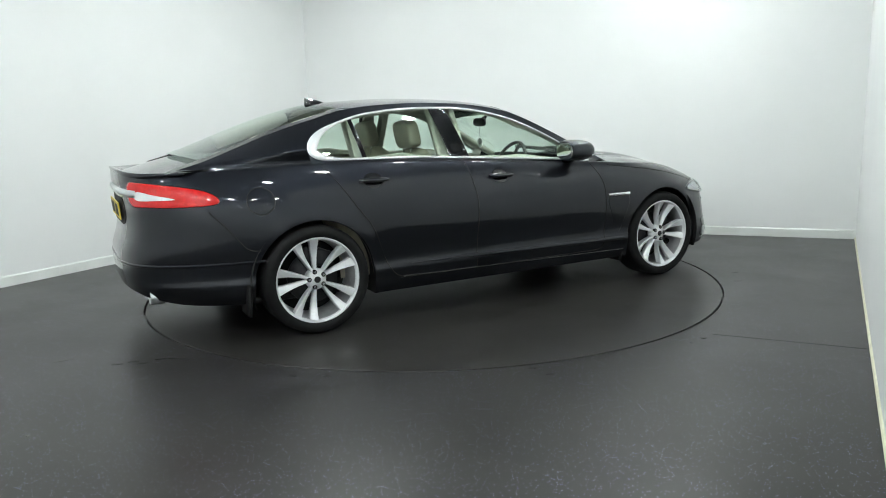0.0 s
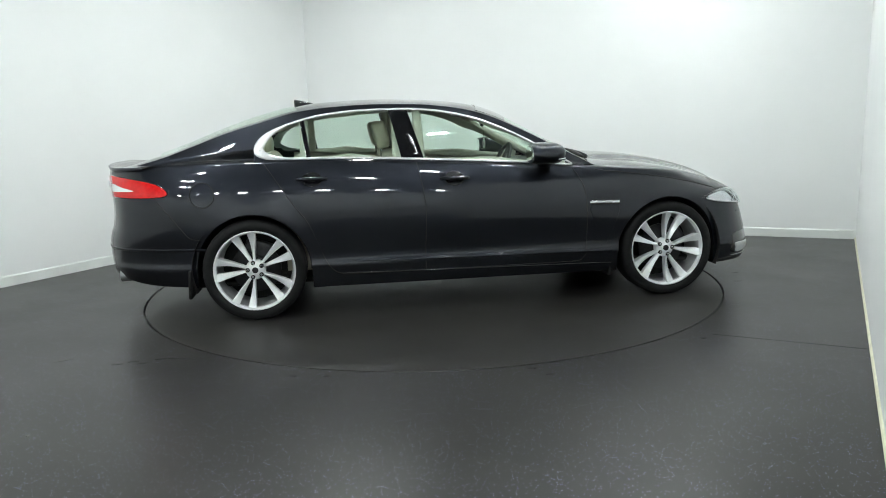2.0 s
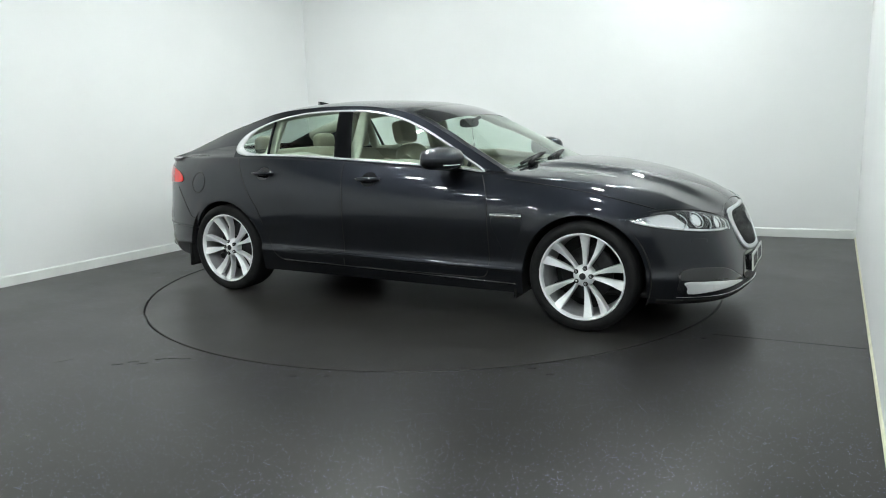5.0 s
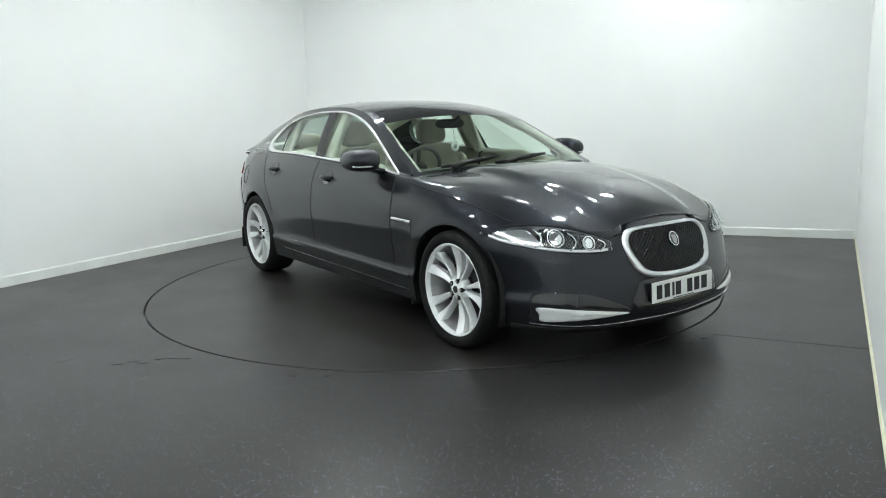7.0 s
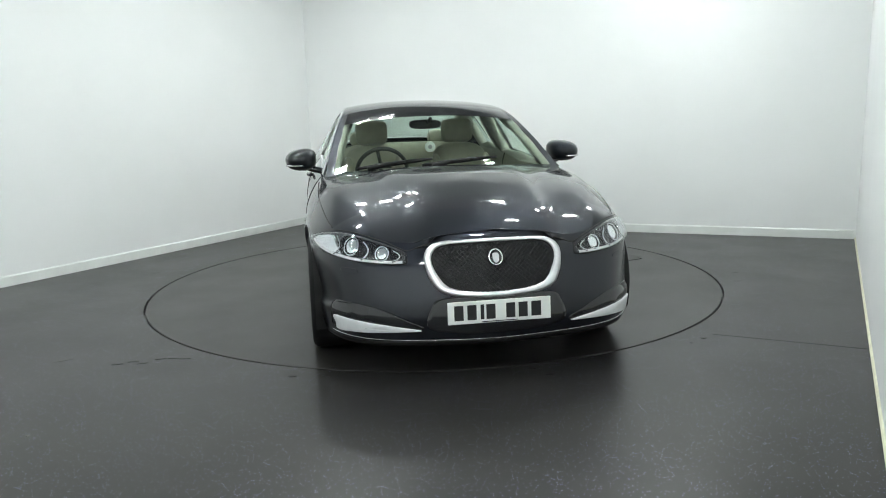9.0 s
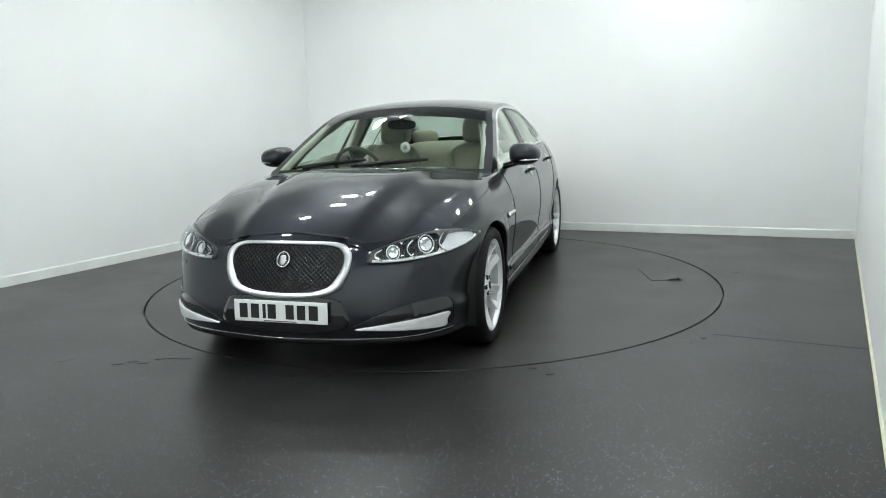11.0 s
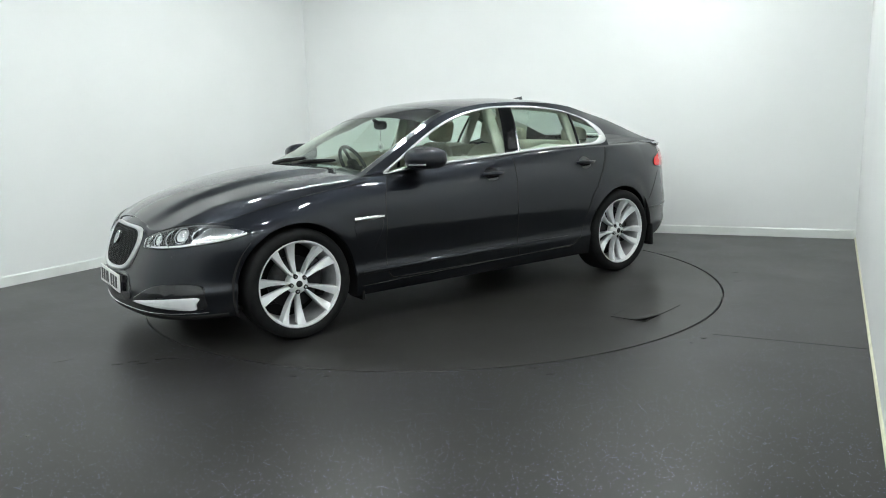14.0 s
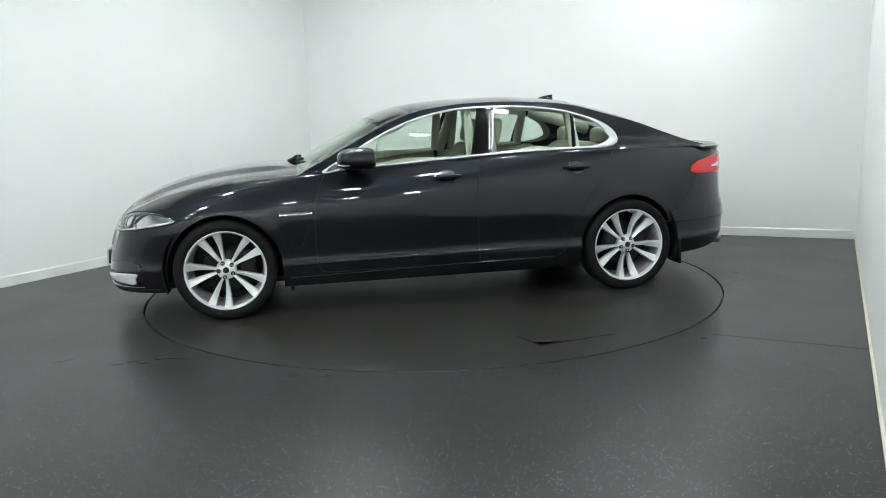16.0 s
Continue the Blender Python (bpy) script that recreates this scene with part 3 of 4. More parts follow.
def build_cabin(car):
    def sheet(name, x0, x1, u0, u1, nx, nu, mat, label="", drop=0.0):
        rows = [[cabin_top(x0 + (x1 - x0) * i / nx, u0 + (u1 - u0) * k / nu, drop) for k in range(nu + 1)] for i in range(nx + 1)]
        bm = grid_mesh(rows)
        bmesh.ops.recalc_face_normals(bm, faces=bm.faces[:])
        if sum(f.normal.z for f in bm.faces) < 0:
            bmesh.ops.reverse_faces(bm, faces=bm.faces[:])
        return part(name, bm, mat, car, label)
    sheet("roof", 0.12, -1.12, -1, 1, 28, 28, PAINT)
    sheet("windscreen", 0.95, 0.12, -.925, .925, 20, 24, GLASS, "green tinted windscreen")
    sheet("rear_window", -1.12, -2.04, -.90, .90, 20, 24, REARGLASS, "dark tinted rear window")
    for s in (1, -1):
        sheet("windscreen_pillar", 0.98, 0.12, s * .925, s, 20, 3, PAINT)
        sheet("rear_pillar", -1.12, -2.2, s * .90, s, 20, 3, PAINT)
        sheet("headlining", 0.10, -1.12, 0, s * .97, 20, 12, HEADLINER, "cream cloth headlining", drop=0.03)
    sheet("header_band", 0.32, 0.115, -.925, .925, 4, 24, GLOSSBLACK, "black band along the top of the windscreen", drop=-0.002)
    loop = smooth_loop(LOOP)
    n = len(loop)
    # outer loop of the cabin side
    outer = []
    for p in loop:
        x, z = p
        zr, ze = RAIL_Z(min(max(x, -2.2), .96)), EDGE_Z(x)
        if z > 1.155 and x < -1.1 or z > 1.0 and x > -1.1 and z > ze + 0.035:
            outer.append(None)
        else:
            outer.append((x, ze - 0.012))
    # the upper run follows the roof rail from the tail pillar to the screen foot
    idx = [i for i in range(n) if outer[i] is None]
    runs = idx
    if runs:
        first = [i for i in runs]
        first.sort(key=lambda i: loop[i].x)
        lx = [loop[i].x for i in first]
        lo, hi = lx[0], lx[-1]
        for i in first:
            t = (loop[i].x - lo) / (hi - lo)
            x = loop[i].x
            if x > 0:
                x = x + 0.19 * (x / hi) ** 2
            if x < -1.0:
                k = (-1.0 - x) / (-1.0 - lo)
                x = x - (2.2 + lo) * k ** 1.6 - 0.0
            x = min(max(x, -2.2), .96)
            outer[i] = (x, RAIL_Z(x))
    for s in (1, -1):
        rows = []
        for i in range(n):
            a, b = loop[i], Vector(outer[i])
            rows.append([cabin_side(*(a + (b - a) * k / 5), s) for k in range(6)])
        bm = grid_mesh(rows, close_u=True)
        bmesh.ops.recalc_face_normals(bm, faces=bm.faces[:])
        part("window_pillar_frame", bm, PAINT, car)
        for x0, x1, name in ((.775, -.36, "front_side_window"), (-.42, -1.09, "rear_side_window"), (-1.09, -1.418, "quarter_window")):
            rows = []
            for i in range(17):
                x = x0 + (x1 - x0) * i / 16
                lo, hi = WINDOW_LOW(x), max(WINDOW_TOP(x), WINDOW_LOW(x) + 0.004)
                rows.append([cabin_side(x, lo + (hi - lo) * k / 8, s, -0.008) for k in range(9)])
            bm = grid_mesh(rows)
            bmesh.ops.recalc_face_normals(bm, faces=bm.faces[:])
            part(name, bm, GLASS, car, "green tinted side glass")
        # cream linings round the inside of the openings
        for x0, x1 in ((.70, -.30), (-.46, -1.09)):
            xs = [x0 + (x1 - x0) * i / 20 for i in range(21)]
            ring = [(x, max(WINDOW_TOP(x), WINDOW_LOW(x) + .02)) for x in xs] + [(x, WINDOW_LOW(x)) for x in reversed(xs)]
            mid = Vector((0.5 * (x0 + x1), 1.17))
            rows = []
            for q in ring:
                a = Vector(q)
                d = (mid - a).normalized()
                rows.append([cabin_side(*(a - d * .03), s, -.020), cabin_side(*(a + d * .012), s, -.026), cabin_side(*(a + d * .034), s, -.055), cabin_side(*(a + d * .030), s, -.095), cabin_side(*(a - d * .03), s, -.11)])
            bm = grid_mesh(rows, close_u=True)
            bmesh.ops.recalc_face_normals(bm, faces=bm.faces[:])
            part("window_lining", bm, HEADLINER, car, "cream lining round the window opening")
        # gloss black door pillars
        for top, low, name in (((-.505, -.375), (-.435, -.280), "door_pillar"), ((-1.115, -1.085), (-1.075, -1.045), "window_divider")):
            rows = []
            for i in range(9):
                t = i / 8
                row = []
                for k in range(5):
                    u = k / 4
                    xt, xl = top[0] + (top[1] - top[0]) * u, low[0] + (low[1] - low[0]) * u
                    zt, zl = WINDOW_TOP(xt) - 0.004, WINDOW_LOW(xl) + 0.004
                    row.append(cabin_side(xl + (xt - xl) * t, zl + (zt - zl) * t, s, 0.001 if k in (0, 4) else 0.004))
                rows.append(row)
            bm = grid_mesh(rows)
            bmesh.ops.solidify(bm, geom=bm.faces[:], thickness=0.02)
            bmesh.ops.recalc_face_normals(bm, faces=bm.faces[:])
            part(name, bm, GLOSSBLACK, car, "gloss black pillar")
        # chrome surround, broad at its rear end
        c = Vector((-.35, 1.16))
        rows = []
        for i in range(n):
            a, t = loop[i], (loop[(i + 1) % n] - loop[i - 1]).normalized()
            inn = Vector((-t.y, t.x))
            if inn.dot(c - a) < 0:
                inn = -inn
            k = min(1, max(0, (-1.17 - a.x) / 0.22))
            d = 0.013 + 0.047 * k * k
            if a.x > 0.7:
                d = 0.012
            rows.append([cabin_side(*(a - inn * 0.003), s, -0.004), cabin_side(*(a - inn * 0.001), s, 0.004), cabin_side(*(a + inn * d * 0.4), s, 0.008), cabin_side(*(a + inn * d * 0.95), s, 0.004), cabin_side(*(a + inn * d), s, -0.01)])
        bm = grid_mesh(rows, close_u=True)
        bmesh.ops.recalc_face_normals(bm, faces=bm.faces[:])
        part("window_trim", bm, TRIM, car, "bright chrome window surround")


def build_wheel(car):
    """One wheel, face towards +y."""
    w = new("wheel")
    w.parent = car
    tyre = [(.262, .105), (.275, .118), (.30, .126), (.325, .120), (.338, .104), (.3425, .085), (.343, .0), (.3425, -.085), (.338, -.104), (.32, -.12), (.28, -.118), (.262, -.105)]
    part("tyre", lathe(tyre, 64), RUBBER, w, "black low-profile tyre")
    rim = [(.272, .104), (.271, .113), (.266, .1155), (.260, .112), (.256, .102), (.252, .088)]
    part("rim", lathe(rim, 64), ALLOY, w, "silver alloy rim lip")
    # same silver as the lip, its shade put into the colour
    part("rim_well", lathe([(.252, .088), (.247, .06), (.242, .02), (.238, -.03), (.236, -.10)], 64), ALLOYDARK, w, "silver inner rim, darkened for the shade inside the wheel")
    part("barrel", lathe([(.236, -.10), (.10, -.09), (.03, -.09)], 40), BLACK, w, "dark inside of the wheel")
    part("brake_disc", lathe([(.0, .0), (.165, .0), (.165, -.02), (.0, -.02)], 40), IRON, w)
    part("brake_caliper", moved(box((-.055, -.03, -.10), (.055, .03, .10), .02, 3), Matrix.Translation((-.135, -.012, .02))), IRON, w, "dark grey brake caliper")
    part("hub", lathe([(.0, .088), (.030, .088), (.036, .084), (.048, .080), (.062, .072), (.069, .055), (.066, .02)], 40), ALLOY, w)
    # paired blades that spring from beside each nut and broaden towards one another at the rim
    for k in range(10):
        lean = 1 if k % 2 else -1
        a0, a1 = radians(15) * lean, radians(18.5) * lean
        root = Vector((.050 * math.cos(a0), 0, .050 * math.sin(a0)))
        tip = Vector((.2585 * math.cos(a1), 0, .2585 * math.sin(a1)))
        along = (tip - root).normalized()
        side = Vector((-along.z, 0, along.x)) * lean
        rows = []
        for i in range(13):
            t = i / 12
            p = root + (tip - root) * t
            far = .0125 + .022 * t + .022 * t ** 2
            y = .080 + .026 * t - .018 * math.sin(math.pi * t)
            fall_in = .004 + .016 * math.sin(math.pi * min(1, .1 + t * .9)) * t ** .4
            row = []
            for q, dy in ((.003, -.05), (.0025, -.010), (0, -.001), (-.004, .0), (-far * .45, -.001 - fall_in * .25), (-far * .8, -.002 - fall_in * .75), (-far, -.004 - fall_in), (-far, -.05)):
                row.append(p + side * q + Vector((0, y + dy, 0)))
            rows.append(row)
        bm = grid_mesh(rows)
        bmesh.ops.recalc_face_normals(bm, faces=bm.faces[:])
        if sum(f.normal.y * f.calc_area() for f in bm.faces) < 0:
            bmesh.ops.reverse_faces(bm, faces=bm.faces[:])
        moved(bm, Matrix.Rotation(2 * math.pi * (k // 2) / 5, 4, "Y"))
        part("spoke", bm, ALLOY, w, smooth=False)
    for k in range(5):
        a = 2 * math.pi * k / 5
        at = Matrix.Translation((.050 * math.cos(a), 0, .050 * math.sin(a)))
        nut = part("wheel_nut", moved(lathe([(.0075, .0875), (.0125, .0875), (.0145, .084), (.0145, .06)], 16), at), GLOSSBLACK, w, "dark recessed wheel nut")
        part("nut_face", moved(lathe([(.0, .091), (.0048, .091), (.006, .089), (.006, .08)], 12), at), CHROME, nut)
    part("hub_cap", lathe([(.0, .094), (.015, .094), (.020, .092), (.021, .086)], 24), IRON, w, "dark centre cap")
    return w


def build_car():
    car = new("car")
    tagged(car, "dark grey metallic saloon car parked on the turntable", "car")
    build_body(car)
    build_cabin(car)
    build_front(car)
    build_rear(car)
    build_flanks(car)
    build_interior(car)
    w = build_wheel(car)
    for x, s, y, turn in ((AXLE, 1, .795, 5), (AXLE, -1, .795, 39), (-AXLE, 1, .80, 20), (-AXLE, -1, .80, 69)):
        m = pose(x, s * y, HUB_Z, 0, 0, 0 if s > 0 else 180) @ pose(0, 0, 0, 0, turn, 0)
        if x > 0 and s > 0:
            w.matrix_basis = m
        else:
            copy_thing(w, m)
    return car


# ---- car: details ----
def patch(name, outline, fn, out, mat, parent, label="", depth=0.012, n=4, dome=0.0):
    """A domed pad over an outline drawn on the skin; fn(a, b, out) gives points."""
    loop = smooth_loop(outline, n)
    c = sum((Vector(p) for p in loop), Vector((0, 0))) / len(loop)
    rows = [[fn(*p, out - depth) for p in loop], [fn(*p, out) for p in loop]]
    for k in (0.94, 0.8, 0.6, 0.35, 0.02):
        rows.append([fn(*(c + (p - c) * k), out + dome * (1 - k * k)) for p in loop])
    bm = grid_mesh(rows, False, True)
    bmesh.ops.recalc_face_normals(bm, faces=bm.faces[:])
    return part(name, bm, mat, parent, label)


def band(name, line, fn, half, height, mat, parent, label="", closed=False):
    """A raised strip along a line drawn on the skin; half width in the second coordinate's metres."""
    pts = [Vector(p) for p in line]
    rows = []
    k = len(pts)
    for i, p in enumerate(pts):
        h = half[i] if isinstance(half, (list, tuple)) else half
        up = Vector((0, 1))
        rows.append([fn(*(p - up * h), -0.004), fn(*(p - up * h), height * 0.7), fn(*p, height), fn(*(p + up * h), height * 0.7), fn(*(p + up * h), -0.004)])
    bm = grid_mesh(rows, closed)
    bmesh.ops.recalc_face_normals(bm, faces=bm.faces[:])
    return part(name, bm, mat, parent, label)


def fine(line, n=8):
    """Open smooth line through 2D or 3D points."""
    pts = [Vector(p) for p in line]
    pts = [2 * pts[0] - pts[1]] + pts + [2 * pts[-1] - pts[-2]]
    out = []
    for i in range(1, len(pts) - 2):
        p = pts[i - 1:i + 3]
        for j in range(n):
            t = j / n
            out.append(0.5 * (2 * p[1] + (p[2] - p[0]) * t + (2 * p[0] - 5 * p[1] + 4 * p[2] - p[3]) * t * t + (3 * p[1] - p[0] - 3 * p[2] + p[3]) * t ** 3))
    return out + [pts[-2]]


def seam(points, car, r=0.003):
    part("panel_gap", tube(points, r, 5), GAP, car)


GRILLE = [(0.0, 0.712), (5.1, 0.71), (8.67, 0.706), (10.81, 0.689), (11.83, 0.648), (11.53, 0.586), (10.81, 0.534), (9.59, 0.485), (6.94, 0.458), (3.06, 0.448), (0.0, 0.446), (-3.06, 0.448), (-6.94, 0.458), (-9.59, 0.485), (-10.81, 0.534), (-11.53, 0.586), (-11.83, 0.648), (-10.81, 0.689), (-8.67, 0.706), (-5.1, 0.71)]
HEADLAMP = [(38.5, .698), (36.5, .716), (32.5, .738), (28, .745), (24, .735), (19, .703), (15.4, .664), (15.2, .640), (15.6, .612), (20, .611), (23, .62), (28, .635), (34, .660)]


def shrink(outline, k):
    c = sum((Vector(p) for p in outline), Vector((0, 0))) / len(outline)
    return [tuple(c + (Vector(p) - c) * k) for p in outline]


def ring_on(fn, a, z, r, out, thick, stretch):
    """Points of a circle round (a, z), r in metres."""
    return [fn(a + r * stretch * math.cos(2 * math.pi * k / 24), z + r * math.sin(2 * math.pi * k / 24), out) for k in range(24)]


def build_front(car):
    # radiator grille
    grille = patch("grille", GRILLE, around, 0.004, BLACK, car, "black mesh radiator grille with a bright surround")
    loop = smooth_loop(GRILLE, 5)
    c = Vector((0, .585))
    rows = []
    for p in loop:
        k = 0.040 + 0.042 * max(0, (.605 - p.y) / .14)
        q = p + (c - p) * k * 1.9
        o = c + (p - c) * 1.03
        rows.append([around(*o, -0.004), around(*o, 0.010), around(*(p * 0.6 + q * 0.4), 0.018), around(*q, 0.012), around(*q, 0.0)])
    bm = grid_mesh(rows, close_u=True)
    bmesh.ops.recalc_face_normals(bm, faces=bm.faces[:])
    part("surround", bm, SATIN, grille, "bright satin chrome grille surround")
    inner = shrink(GRILLE, 0.90)
    def inside(a, z):
        hit = False
        for i in range(len(inner)):
            (x0, y0), (x1, y1) = inner[i - 1], inner[i]
            if (y0 > z) != (y1 > z) and a < (x1 - x0) * (z - y0) / (y1 - y0) + x0:
                hit = not hit
        return hit
    bm = bmesh.new()
    for sgn in (1, -1):
        for k in range(-34, 35):
            run = []
            for i in range(41):
                z = .447 + .264 * i / 40
                a = k * 0.86 + sgn * (z - .580) * 38
                if inside(a, z):
                    run.append(around(a, z, 0.0075 if sgn > 0 else 0.0065))
                elif len(run) > 1:
                    join(bm, tube(run, 0.0027, 4))
                    run = []
                else:
                    run = []
            if len(run) > 1:
                join(bm, tube(run, 0.0027, 4))
    part("mesh", bm, MESHBLACK, grille, "gloss black woven grille mesh")
    badge = patch("badge", [(1.15 * math.sin(t), .632 + .037 * math.cos(t)) for t in (0, .785, 1.57, 2.356, 3.14, 3.93, 4.71, 5.5)], around, 0.020, GLOSSBLACK, grille, "round dark badge with a bright ring", 0.015, 4, 0.004)
    part("ring", tube(ring_on(around, 0, .632, .036, 0.021, 0, 31), 0.0045, 6, True), CHROME, badge)
    patch("emblem", [(.5, .648), (.52, .622), (.3, .610), (0, .606), (-.3, .610), (-.52, .622), (-.5, .648), (0, .652)], around, 0.026, ALLOYDARK, badge, "plain bright emblem", 0.006, 3, 0.003)
    # front number plate, its writing as bars
    plate = new("number_plate")
    plate.parent = car
    tagged(plate, "white number plate with a black line of characters")
    m = pose(2.345, 0, .376, 0, -3, 0)
    bm = moved(box((-.004, -.26, -.0555), (.004, .26, .0555), .003), m)
    part("plate", bm, PLATE, plate, smooth=False)
    xs = [-.205, -.140, -.088, -.045, .055, .118, .185]
    ws = [.046, .046, .018, .046, .046, .046, .05]
    for y, wd in zip(xs, ws):
        bm = moved(box((.004, y - wd / 2, -.037), (.0055, y + wd / 2, .037), .0005, 1), m)
        part("character_bar", bm, INK, plate, smooth=False)
    bm = moved(box((.004, -.09, -.051), (.0052, .09, -.047)), m)
    part("maker_line", bm, INK, plate, smooth=False)
    bm = moved(box((-.03, -.25, -.05), (-.003, .25, .05), .006), m)
    part("plinth", bm, GLOSSBLACK, plate)
    # lower intake and lip
    patch("lower_intake", [(11.5, .30), (11.0, .40), (9, .445), (0, .452), (-9, .445), (-11.0, .40), (-11.5, .30), (-6, .268), (0, .265), (6, .268)], around, 0.003, GLOSSBLACK, car, "gloss black lower bumper panel", 0.01, 5)
    line = [(30 - 60 * i / 60, .246 - .010 * math.cos(math.pi * (i - 30) / 60)) for i in range(61)]
    band("chrome_lip", line, around, 0.002, 0.005, CHROME, car, "thin bright strip along the bumper edge")
    band("splitter", [(33 - 66 * i / 60, .218) for i in range(61)], around, 0.014, 0.002, BLACK, car, "black lower bumper lip")
    for s in (1, -1):
        def fn(a, z, out=0.0, s=s):
            return around(s * a, z, out)
        patch("fog_recess", [(30, .335), (29.5, .40), (26, .418), (20, .40), (14.5, .335), (12.5, .295), (20, .275), (29, .262)], fn, 0.002, GLOSSBLACK, car, "gloss black bumper recess", 0.01, 5)
        patch("fog_blade", [(28.8, .337), (28.4, .300), (28.0, .266), (24, .272), (20, .279), (16, .284), (12.7, .289), (16.5, .308), (20, .322), (24, .333)], fn, 0.010, ALLOY, car, "bright silver bumper blade", 0.012, 4, 0.003)
        # headlamp
        lamp = patch("headlamp", HEADLAMP, fn, 0.001, LAMPDARK, car, "clear headlamp with twin round projectors")
        patch("lens", shrink(HEADLAMP, 1.0), fn, 0.020, LENS, lamp, "clear lamp cover", 0.018, 4, 0.006)
        patch("reflector", [(36.5, .700), (33.5, .722), (30.2, .728), (28.6, .69), (27.4, .648), (31, .655), (34, .668)], fn, 0.007, LAMPCHROME, lamp, "bright reflector", 0.006)
        patch("bezel", [(27.5, .735), (24, .728), (19, .695), (16.3, .662), (16.4, .635), (22, .632), (27, .650), (28.5, .69)], fn, 0.005, GLOSSBLACK, lamp, "dark inner bezel", 0.004)
        for a, z, r in ((25.2, .690, .041), (19.4, .660, .033)):
            pr = part("projector", tube(ring_on(fn, a, z, r, 0.012, 0, 34), 0.004, 6, True), LAMPCHROME, lamp, "bright ringed projector")
            patch("bulb_glass", [(a + 34 * r * .8 * math.cos(t), z + r * .8 * math.sin(t)) for t in (0, .785, 1.57, 2.356, 3.14, 3.93, 4.71, 5.5)], fn, 0.008, MIRRORGLASS, pr, "", 0.004, 3, 0.006)
        for a in (28.2, 22.4, 16.9):
            zz = .69 if a > 27 else .672 if a > 20 else .648
            line = [fn(a + 1.2 * (t - .5) ** 2 * 4 - .6, zz + .042 * (2 * t - 1) * (1 if a > 20 else .6), 0.014) for t in [i / 8 for i in range(9)]]
            part("light_blade", tube(line, 0.0045, 6), LAMPCHROME, lamp)
        line = fine([(37, .690), (34, .668), (28, .643), (23, .627), (18, .619), (15.8, .620)], 6)
        band("running_light", line, fn, 0.006, 0.012, CLEARLENS, lamp, "frosted white running light strip")
        seam([fn(*p, 0.001) for p in fine(shrink(HEADLAMP, 1.02)[7:] + shrink(HEADLAMP, 1.02)[:1], 4)], car)
        # headlamp washer flap
        patch("washer_cover", [(27, .565), (27, .585), (24, .582), (24, .562)], fn, 0.0015, PAINT, car, "", 0.004)
        # bonnet shut line, round the lamp and back along the wing
        line = fine([(11.6, .700), (13.5, .684), (15.4, .672), (19, .711), (24, .743), (28, .753), (32.5, .747), (36.5, .728)], 6)
        seam([fn(a, z, .0006) for a, z in line], car)
        seam([beside(x, z, s, .0004) for x, z in fine([(1.86, .757), (1.7, .80), (1.5, .845), (1.3, .878), (1.1, .905), (.93, .925)], 6)], car)
    for y0, y1 in ((-.30, .12), (.12, .56)):
        wiper = new("wiper")
        wiper.parent = car
        x0 = .90
        pts = []
        for i in range(9):
            y = y0 - .28 + (y1 + .08 - y0) * i / 8
            u = y / RAIL_Y(.86)
            p = cabin_top(.885 - .06 * i / 8, u)
            pts.append(p + Vector((.015, 0, .009)))
        part("blade", tube(pts, [0.009 + 0.008 * math.sin(math.pi * i / 8) for i in range(9)], 6), BLACK, wiper, "black wiper blade")
        part("arm", tube([pts[1] + Vector((.04, 0, -.01)), pts[3] + Vector((.025, 0, .002)), pts[5] + Vector((.01, 0, .006))], [.018, .014, .010], 6), BLACK, wiper)
    # cowl below the screen
    rows = [[cabin_top(.99 - .05 * k, u / 12, 0.012 - 0.004 * k) for k in range(3)] for u in range(-12, 13)]
    bm = grid_mesh(rows)
    bmesh.ops.recalc_face_normals(bm, faces=bm.faces[:])
    part("cowl", bm, BLACK, car, "black plastic scuttle panel")


TAILLAMP = [(13.6, .982), (17, .984), (23, .962), (27.5, .930), (29.9, .884), (29.5, .852), (24.7, .843), (19, .844), (14.5, .848), (12.8, .903)]


